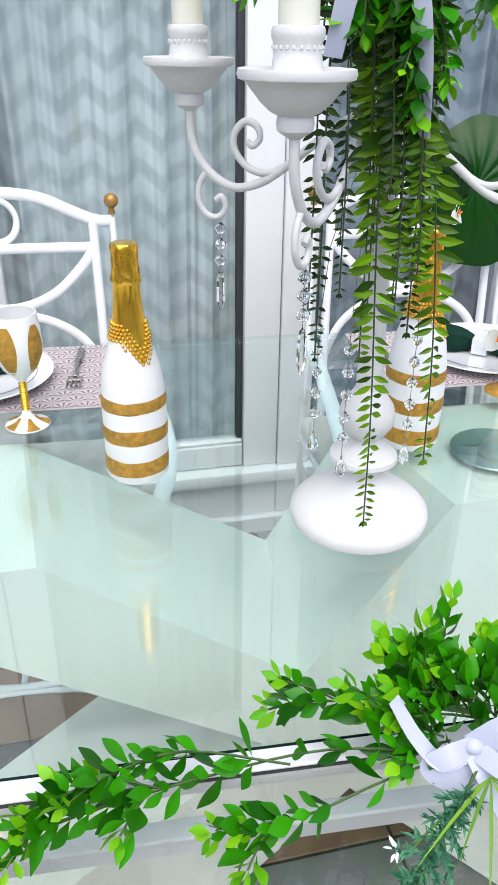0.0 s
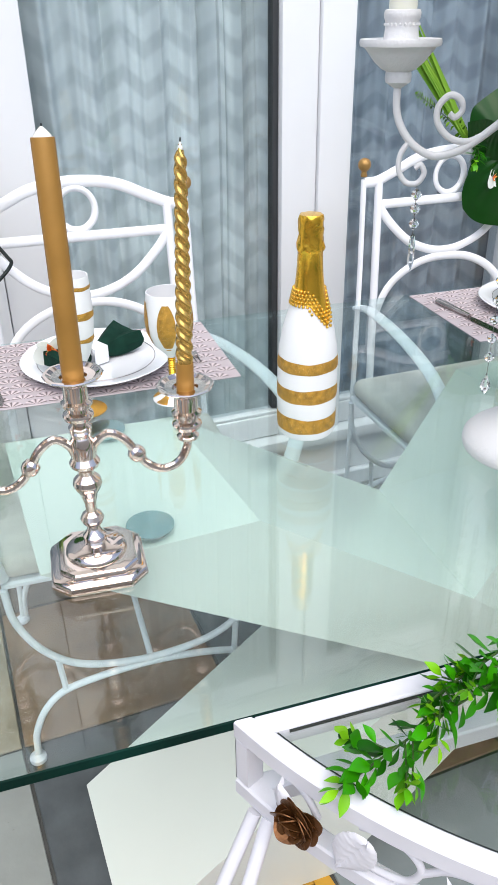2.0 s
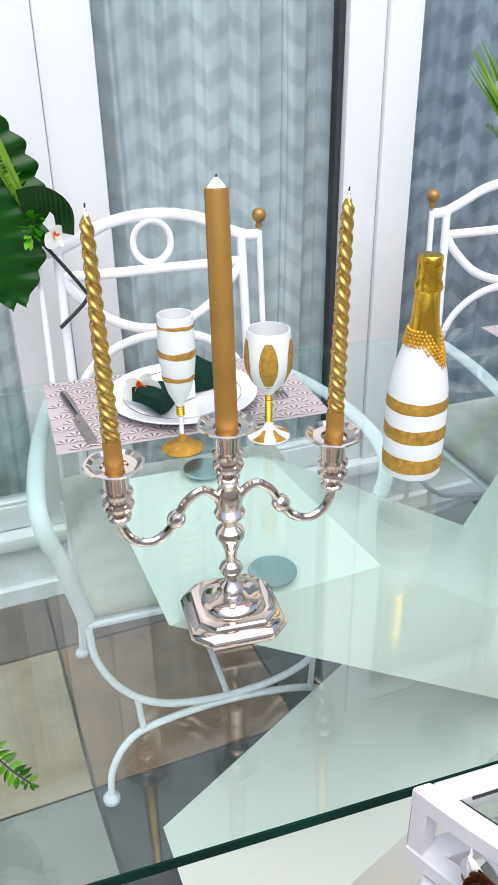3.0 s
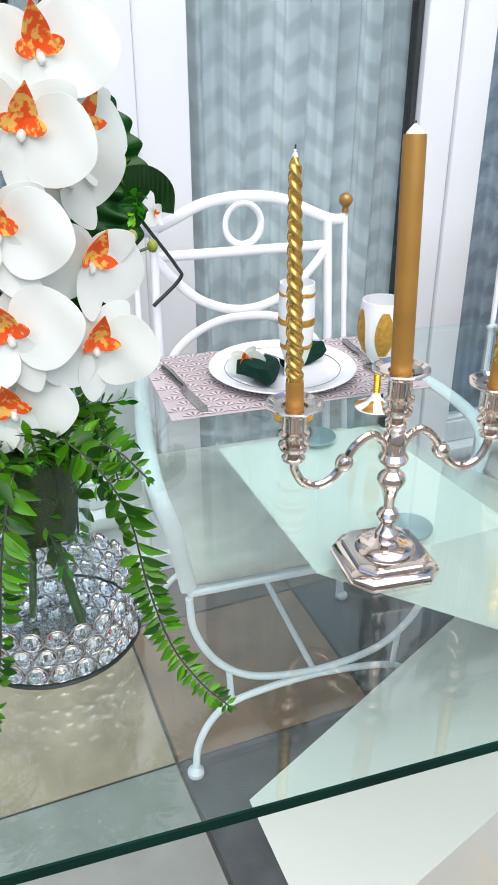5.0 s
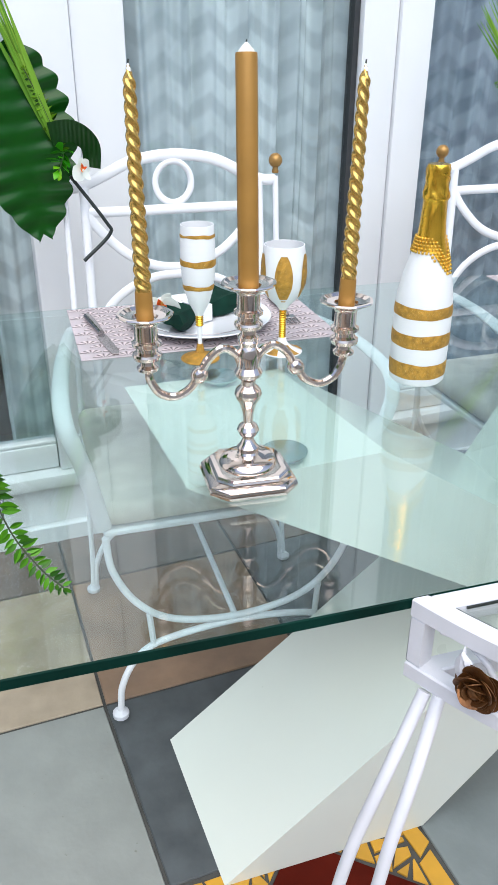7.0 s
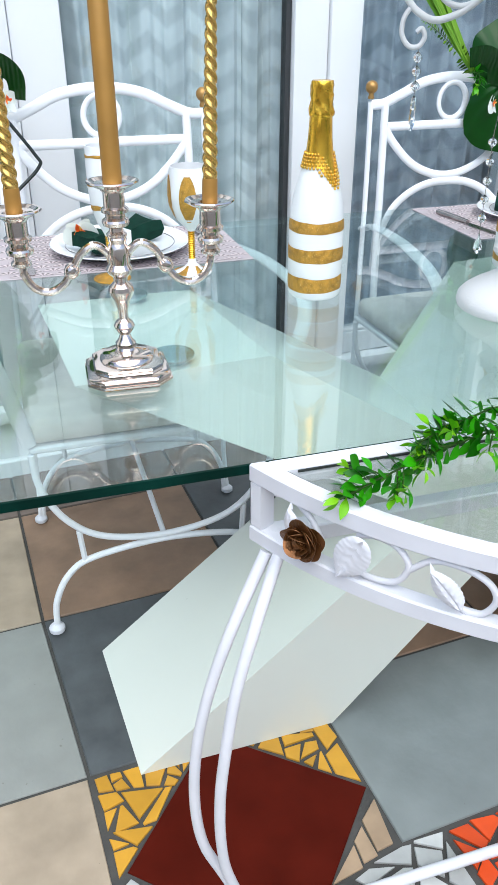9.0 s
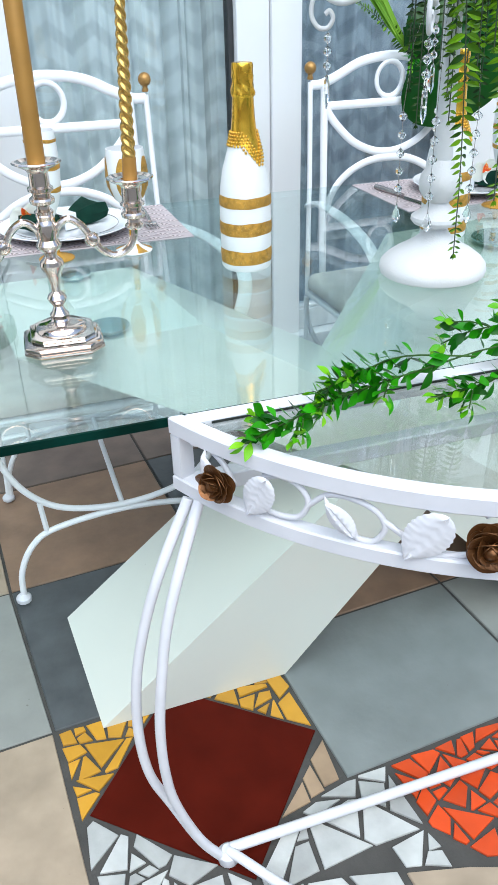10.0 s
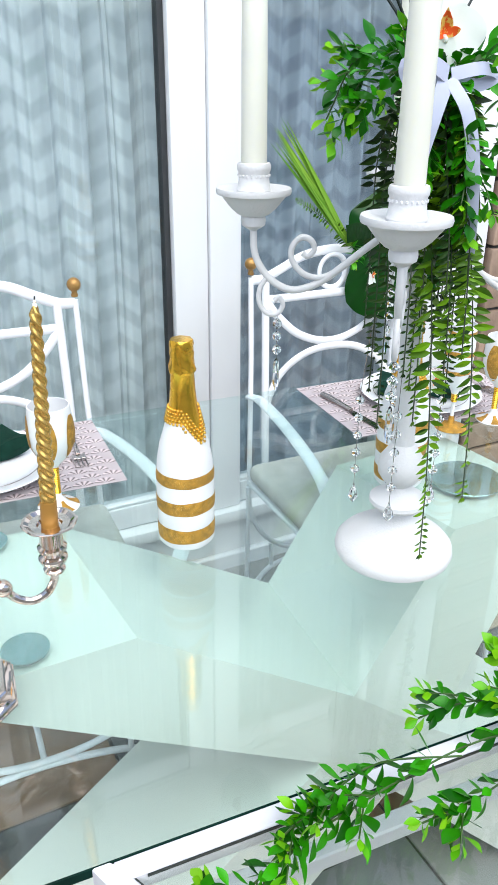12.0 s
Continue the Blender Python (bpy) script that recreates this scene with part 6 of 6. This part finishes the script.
# bouquets tied to the chair backs
def chair_bouquet(o, spray, fern_tip, leaf_root, leaf_tip, leaf_face, leaf_w, orchid_at, label, wire):
    b = thing("chair_bouquet", pose(*o), label, "bouquet", "bouquets on the chair backs")
    O = Vector(o)
    S = Vector(spray)
    rng = random.Random(7)
    blades = []
    for i in range(13):
        e = S + Vector((rng.uniform(-0.016, 0.016), rng.uniform(-0.012, 0.012), rng.uniform(-0.035, 0.02)))
        d = e - O
        blades.append(moved(thickened(blade(d.length, 0.012, 0.3, 0.03, 8, 0.55), 0.0005), frame_of(O + Vector((rng.uniform(-0.006, 0.006), 0, 0)), d, (0, -1, 0.2))))
    part("grass_spray", join(*blades), GRASS, b, "lime green grass blades", smooth=60)
    st, lv = vine([O, O.lerp(Vector(fern_tip), 0.5) + Vector((0, 0, 0.008)), fern_tip], 5, 0.006, 0.018, side=(0.6, 0, 0.7))
    s = part("fern_stem", st, DARK_STEM, b)
    part("fern_leaves", lv, VINE_LEAF, s, "dark narrow fern leaflets")
    part("large_leaf", heart_leaf(leaf_root, leaf_w, 0) if leaf_tip is None else big_leaf(leaf_root, leaf_tip, leaf_face, leaf_w), BIG_LEAF, b, "broad dark green leaf with wavy edge", smooth=60)
    loop = [O + Vector((-0.02, -0.012, 0.03)), O + Vector((0.02, -0.018, 0.035)), O + Vector((0.050, -0.02, 0.012)), O + Vector((0.052, -0.018, -0.03))]
    part("striped_leaf", ribbon(loop, 0.042, (0, -1, 0), 0.9), STRIPED_LEAF, b, "curled dark leaf with pale stripes", smooth=60)
    leafy_branch(b, sprig([O, O + Vector((0.0, -0.03, -0.005)), O + Vector((-0.012, -0.045, -0.03))], 9, 0.006, 0.030, 0.55, 0, 4))
    orchid_flower(orchid_at, (0.6, -0.8, 0.2), 0.050, 30, b, 5)
    if wire:
        part("wire_stem", tube(curve([O + Vector((0.01, -0.01, -0.045)), O + Vector((0.070, -0.012, -0.132)), O + Vector((0.076, -0.012, -0.158)), O + Vector((0.022, -0.01, -0.208))], 6), 0.0038, 6), WIRE, b, "bent black wire stem")


chair_bouquet((-0.452, 0.612, 1.020), (-0.545, 0.60, 1.285), (-0.505, 0.60, 1.16), (-0.545, 0.615, 1.195), (-0.500, 0.600, 0.868), (0.25, -1, 0.1), 0.190, (-0.422, 0.588, 0.988), "broad leaf, grass and orchid bouquet tied to chair back", True)
chair_bouquet((0.640, 0.655, 1.015), (0.455, 0.66, 1.275), (0.498, 0.66, 1.125), (0.725, 0.636, 1.0), None, None, 0.218, (0.690, 0.635, 0.945), "large leaf, grass, fern and orchid bouquet tied to chair back", False)


# garland lying on the console
def console_garland():
    g = thing("console_garland", pose(0.20, -0.56, 0.7475), "bright green box garland with white bow lying on the console", "garland")
    runs = [
        [(0.225, -0.545, 0.80), (0.13, -0.520, 0.790), (0.04, -0.520, 0.778), (-0.06, -0.535, 0.772), (-0.135, -0.555, 0.765), (-0.195, -0.572, 0.757)],
        [(0.10, -0.525, 0.785), (0.02, -0.505, 0.79), (-0.04, -0.515, 0.785), (-0.10, -0.535, 0.780)],
        [(0.225, -0.545, 0.80), (0.16, -0.555, 0.790), (0.10, -0.560, 0.770), (0.035, -0.557, 0.760)],
        [(0.22, -0.53, 0.80), (0.17, -0.490, 0.800), (0.125, -0.470, 0.79), (0.095, -0.460, 0.775)],
        [(0.26, -0.55, 0.80), (0.36, -0.54, 0.79), (0.46, -0.55, 0.775), (0.55, -0.57, 0.762)],
    ]
    for i, pts in enumerate(runs):
        leafy_branch(g, sprig(pts, 200 + i, 0.0072, 0.030, 0.47, (7, 2, 2, 2, 4)[i], 3, (0.5, 0.35, 0.5, 0.1, 0.2)[i]))
    heap = random.Random(77)
    for i in range(15):
        a, up = radians(20 + 200 * (i * 0.618 % 1.0)), radians(12 + 52 * (i * 0.38 % 1.0))
        o = Vector((0.245 + heap.uniform(-0.03, 0.05), -0.505 + heap.uniform(-0.02, 0.02), 0.785))
        d = Vector((math.cos(a) * math.cos(up), math.sin(a) * math.cos(up), math.sin(up)))
        L = heap.uniform(0.055, 0.095)
        leafy_branch(g, sprig([o, o + d * L * 0.5 + Vector((0, 0, 0.006)), o + d * L], 230 + i, 0.0085, 0.029, 0.58, 1 if i % 3 == 0 else 0))
    knot = Vector((0.232, -0.552, 0.812))
    R, U, N = Vector((0.96, -0.28, 0.0)), Vector((0.13, 0.45, 0.88)), Vector((-0.25, -0.845, 0.47))
    P = lambda r, u, n=0.0: knot + R * r + U * u + N * n
    for pts, w in (
        ([P(0, 0), P(0.022, 0.020, 0.010), P(0.052, 0.026, 0.006), P(0.060, 0.010, 0.0), P(0.040, -0.002, -0.006), P(0, 0)], 0.021),
        ([P(0, 0), P(-0.016, -0.004, 0.010), P(-0.030, -0.016, 0.006), P(-0.016, -0.026, 0.0), P(0.006, -0.018, -0.004), P(0, 0)], 0.017),
        ([P(0, 0), P(0.020, -0.010, 0.010), P(0.042, -0.020, 0.006), P(0.046, -0.030, 0.0), P(0.022, -0.018, -0.006), P(0, 0)], 0.016),
    ):
        part("bow_loop", ribbon(pts, w, N, 0.25), RIBBON, g, "folded loop of white satin bow", smooth=60)
    part("bow_knot", ball(0.0075, 12, tuple(knot + Vector((0, 0, 0.002))), 0.8), RIBBON, g)
    for pts, w, tw in (
        ([knot, P(-0.022, -0.012, 0.004), P(-0.042, 0.004, 0.002), P(-0.060, 0.030, 0.0)], 0.014, 0.5),
        ([knot, (0.245, -0.575, 0.785), (0.262, -0.600, 0.757)], 0.018, -0.4),
    ):
        part("ribbon", ribbon(pts, w, (0, -0.5, 0.8), tw), RIBBON, g, "tail of white satin bow", smooth=60)
    # frosted needle sprig
    rng = random.Random(31)
    path = curve([(0.235, -0.560, 0.80), (0.205, -0.590, 0.792), (0.160, -0.630, 0.775), (0.122, -0.662, 0.765), (0.085, -0.695, 0.758)], 8)
    total, at = along(path)
    needles, twigs = [], []
    st = part("needle_stem", tube(path[::2] + [path[-1]], 0.0014, 5), STEM, g)

    def bristle(a, b, count, L):
        for k in range(count):
            p = a.lerp(b, k / count)
            d = (b - a).normalized()
            o = Vector((rng.uniform(-1, 1), rng.uniform(-1, 1), rng.uniform(-0.5, 1))).normalized()
            q = p + (o + d * 0.9).normalized() * L * rng.uniform(0.7, 1.2)
            q.z = max(q.z, 0.7485)
            needles.append(moved(blade(max((q - p).length, 0.002), 0.0022, 0.2, rng.uniform(-0.2, 0.3), 3), frame_of(p, q - p, (0, 0, 1))))

    for i in range(24):
        f = (i + 0.5) / 24
        p, d = at(total * (0.08 + 0.90 * f))
        q, _ = at(total * (0.08 + 0.90 * f) + total / 24)
        bristle(p, q, 24, 0.010)
        sg = 1 if i % 2 else -1
        w = d.cross(Vector((0, 0, 1))).normalized() * sg
        e = p + (w * rng.uniform(0.5, 1.0) + d * 0.8 + Vector((0, 0, rng.uniform(-0.1, 0.5)))).normalized() * rng.uniform(0.014, 0.028)
        e.z = max(e.z, 0.752)
        twigs.append(tube([p, e], 0.0008, 4))
        bristle(p, e, 22, 0.009)
        if f > 0.3 and rng.random() < 0.7:
            tips = []
            for _ in range(11):
                o = Vector((rng.uniform(-1, 1), rng.uniform(-1, 1), rng.uniform(-0.4, 1))).normalized() + (e - p).normalized() * 0.8
                c = e + o * rng.uniform(0.001, 0.005)
                c.z = max(c.z, 0.7495)
                tips.append(moved(blade(rng.uniform(0.004, 0.007), 0.0024, 0.4, 0.1, 3), frame_of(c, o, (0, 0, 1))))
            part("blossom", join(*tips), BLOSSOM, st, "tuft of tiny white petals")
    part("needles", join(join(*needles), join(*twigs)), HEATHER, st, "frosted blue-green needles")
    grass = []
    for i in range(10):
        a = -2.9 + 0.33 * i
        e = Vector((0.24 + 0.09 * math.cos(a), -0.585 + 0.07 * math.sin(a), 0.775 + 0.035 * (i % 3)))
        d = e - Vector((0.24, -0.57, 0.80))
        grass.append(moved(blade(d.length, 0.0028, 0.3, 0.25, 6, 0.6), frame_of((0.24, -0.57, 0.80), d, (0, 0, 1))))
    part("grass_tuft", join(*grass), GRASS, g, "thin yellow-green grass blades")


console_garland()
for dx, turn, at in ((0.0, 28, (-0.330, 0.315, 0.7975)), (0.902, -35, (0.655, 0.300, 0.800))):
    o = thing("napkin_orchid", pose(*at), "single white orchid bloom lying on the napkin", "flower", "orchids on the napkins")
    orchid_flower((at[0], at[1], at[2] - 0.003), (-0.1, -0.6, 0.9), 0.066, 15, o, 33)


# ---- paving ----
def paving_map(u, v):
    """From the paving's own axes, whose origin is a joint crossing, to the place."""
    a = radians(HOUSE)
    u += 0.018 * min(1.0, max(0.0, (-v - 0.1) / 0.3))  # the joints bend a little towards the garden
    return (-0.504 + u * math.cos(a) - v * math.sin(a), 0.217 + u * math.sin(a) + v * math.cos(a))


floor = piece("floor", slab([paving_map(u, v) for u, v in ((-4.4, -3.75), (6, -3.75), (6, 0.74), (-4.4, 0.74))], -0.0115, -0.004), GROUT, "", "", kind="structure", smooth=0)


def tile(u0, u1, v0, v1, kind, joint=0.0032):
    poly = [paving_map(u, v) for u, v in ((u0 + joint, v0 + joint), (u1 - joint, v0 + joint), (u1 - joint, v1 - joint), (u0 + joint, v1 - joint))]
    ob = link("tile", slab(poly, -0.0038, 0.0, 0.002), TILE_MATS[kind], 0)
    ob.parent = floor


def clip(poly, p, nrm):
    """The part of a convex polygon on the inner side of a line through p."""
    out = []
    for i, a in enumerate(poly):
        b = poly[(i + 1) % len(poly)]
        da, db = np.dot(np.subtract(a, p), nrm), np.dot(np.subtract(b, p), nrm)
        if da <= 0:
            out.append(a)
        if da * db < 0:
            t = da / (da - db)
            out.append((a[0] + t * (b[0] - a[0]), a[1] + t * (b[1] - a[1])))
    return out


def area(poly):
    q = np.array(poly)
    return 0.5 * abs(np.dot(q[:, 0], np.roll(q[:, 1], -1)) - np.dot(q[:, 1], np.roll(q[:, 0], -1)))


def mosaic(region, size, kinds, seed):
    """Broken tile fragments that fill a convex region of the paving: split again and again by chance lines, with grout between."""
    rng = random.Random(seed)
    todo, done = [list(region)], []
    while todo:
        poly = todo.pop()
        if len(poly) < 3 or area(poly) < 1e-5:
            continue
        if area(poly) < size * size * rng.uniform(0.35, 2.0):
            done.append(poly)
            continue
        q = np.array(poly)
        c = q.mean(0)
        w, axes = np.linalg.eigh(np.cov((q - c).T))
        a = math.atan2(axes[1, 1], axes[0, 1]) + rng.uniform(-0.75, 0.75)
        nrm = np.array((math.cos(a), math.sin(a)))
        p = c + rng.uniform(-0.25, 0.25) * math.sqrt(max(w[1], 1e-9)) * nrm
        todo += [clip(poly, p, nrm), clip(poly, p, -nrm)]
    for poly in done:
        q, c = list(poly), np.mean(poly, axis=0)
        for i in range(len(poly)):
            a, b = np.array(poly[i]), np.array(poly[(i + 1) % len(poly)])
            e = b - a
            if np.linalg.norm(e) < 1e-6 or len(q) < 3:
                continue
            nrm = np.array((e[1], -e[0])) / np.linalg.norm(e)
            if np.dot(c - a, nrm) > 0:
                nrm = -nrm
            q = clip(q, a - nrm * rng.uniform(0.0010, 0.0036), nrm)
        if len(q) < 3 or area(q) < 4e-5:
            continue
        k, sp = np.mean(q, axis=0), rng.uniform(-0.16, 0.16)
        q = [k + 0.955 * np.array((math.cos(sp) * x - math.sin(sp) * y, math.sin(sp) * x + math.cos(sp) * y)) for x, y in (np.array(p) - k for p in q)]
        ob = link("tile_fragment", slab([paving_map(*p) for p in q], -0.0038, rng.uniform(-0.0010, 0.0006), 0.0010), TILE_MATS[rng.choice(kinds)], 0)
        ob.parent = floor


PU = 0.437
kinds_left = {(-1, 0): "tan", (-1, -1): "grey", (-1, -2): "tan", (0, 0): "brown", (0, -1): "slate", (-2, 0): "grey", (-2, -1): "brown", (-2, -2): "grey", (-2, -3): "tan", (-1, -3): "grey", (-3, 0): "tan", (-3, -1): "grey", (-3, -2): "brown", (-3, -3): "grey"}
for (i, j), kind in kinds_left.items():
    tile(i * PU, (i + 1) * PU, j * 0.42, (j + 1) * 0.42, kind)
for i, kind in ((-3, "grey"), (-2, "shaded_brown"), (-1, "shaded_brown"), (0, "shaded_brown"), (1, "shaded_brown"), (2, "grey"), (3, "slate")):
    tile(i * PU, (i + 1) * PU, 0.42, 0.655, kind)
for i, kinds in ((1, ("brown", "grey")), (2, ("grey", "brown")), (3, ("tan", "slate"))):
    tile(i * PU, (i + 1) * PU, 0.03, 0.42, kinds[0] if i > 1 else "slate")
    tile(i * PU, (i + 1) * PU, -0.365, 0.03, "brown" if i == 1 else kinds[1])
    tile(i * PU, (i + 1) * PU, -0.718 if i == 1 else -0.735, -0.365, "blue_grey" if i == 1 else kinds[0])
for i in (2, 3):
    tile(i * PU, (i + 1) * PU, -1.155, -0.735, "tan" if i == 2 else "grey")
    tile(i * PU, (i + 1) * PU, -1.262, -1.158, "brown" if i == 2 else "slate")
for i in range(-3, 4):
    tile(i * PU, (i + 1) * PU, -1.60, -1.265, ("tan", "grey", "brown")[i % 3])

# red diamond cell with mosaic corners
c0, c1, d0, d1 = 0.006, PU - 0.004, -0.84, -0.424
diamond = [(0.023, -0.607), (0.229, -0.812), (0.434, -0.607), (0.240, -0.424), (0.205, -0.424)]
ob = link("tile", slab([paving_map(*p) for p in diamond], -0.0038, 0.0, 0.002), TILE_MATS["red"], 0)
ob.parent = floor
mosaic([(c0, -0.619), (0.198, -0.4265), (c0, d1)], 0.041, ["yellow"], 1)
mosaic([(0.246, -0.4265), (c1, d1), (c1, -0.601)], 0.043, ["yellow"], 2)
mosaic([(c0, d0), (0.224, d0), (0.224, -0.813), (0.022, -0.614), (c0, -0.628)], 0.044, ["white"], 3)
mosaic([(0.302, -0.745), (0.433, -0.620), (0.433, -0.714)], 0.046, ["beige"], 4)
# lower cells of white and orange fragments, with a plain tan tile between
mosaic([(0.006, -1.26), (PU - 0.006, -1.26), (PU - 0.006, -0.884), (0.299, -0.843), (0.006, -0.845)], 0.06, ["white"], 5)
mosaic([(0.234, -0.842), (0.234, -0.815), (0.300, -0.750), (0.433, -0.718), (PU + 0.074, -0.722), (PU + 0.074, -0.842)], 0.060, ["white", "white", "white", "white", "white", "beige"], 6)
mosaic([(PU + 0.004, -0.846), (PU + 0.074, -0.846), (PU + 0.078, -0.918), (PU + 0.004, -0.888)], 0.055, ["white"], 9)
mosaic([(PU + 0.080, -0.85), (PU + 0.13, -0.925), (PU + 0.22, -0.955), (PU + 0.32, -0.94), (2 * PU - 0.004, -0.88), (2 * PU - 0.004, -0.722), (PU + 0.080, -0.722)], 0.042, ["orange"], 8)
ob = link("tile", slab([paving_map(*p) for p in ((PU + 0.004, -1.255), (2 * PU - 0.006, -1.255), (2 * PU - 0.006, -0.905), (PU + 0.33, -0.955), (PU + 0.22, -0.972), (PU + 0.14, -0.945), (PU + 0.095, -0.925), (PU + 0.004, -0.895))], -0.0038, 0.0, 0.002), TILE_MATS["tan"], 0)
ob.parent = floor

# the rest of the patio, out of the near view
def plain_paving():
    geos = []
    rows = [(0.42, 0.655), (0.0, 0.42), (-0.42, 0.0), (-0.84, -0.42), (-1.18, -0.84)]
    rows += [(-1.60 - 0.42 * k, -1.18 - 0.42 * k) for k in range(7)]
    for i in range(-10, 12):
        u0, u1 = i * PU, (i + 1) * PU
        for v0, v1 in rows:
            if i in range(-3, 4) and v1 > -1.59:
                continue
            v0 = max(v0, -3.75)
            geos.append(slab([paving_map(u, v) for u, v in ((u0 + 0.004, v0 + 0.004), (u1 - 0.004, v0 + 0.004), (u1 - 0.004, v1 - 0.004), (u0 + 0.004, v1 - 0.004))], -0.0038, 0.0, 0.002))
    rest = link("paving_rest", join(*geos), TILE_REST, 0)
    rest.parent = floor
    tagged(rest, kind="stuff")


plain_paving()
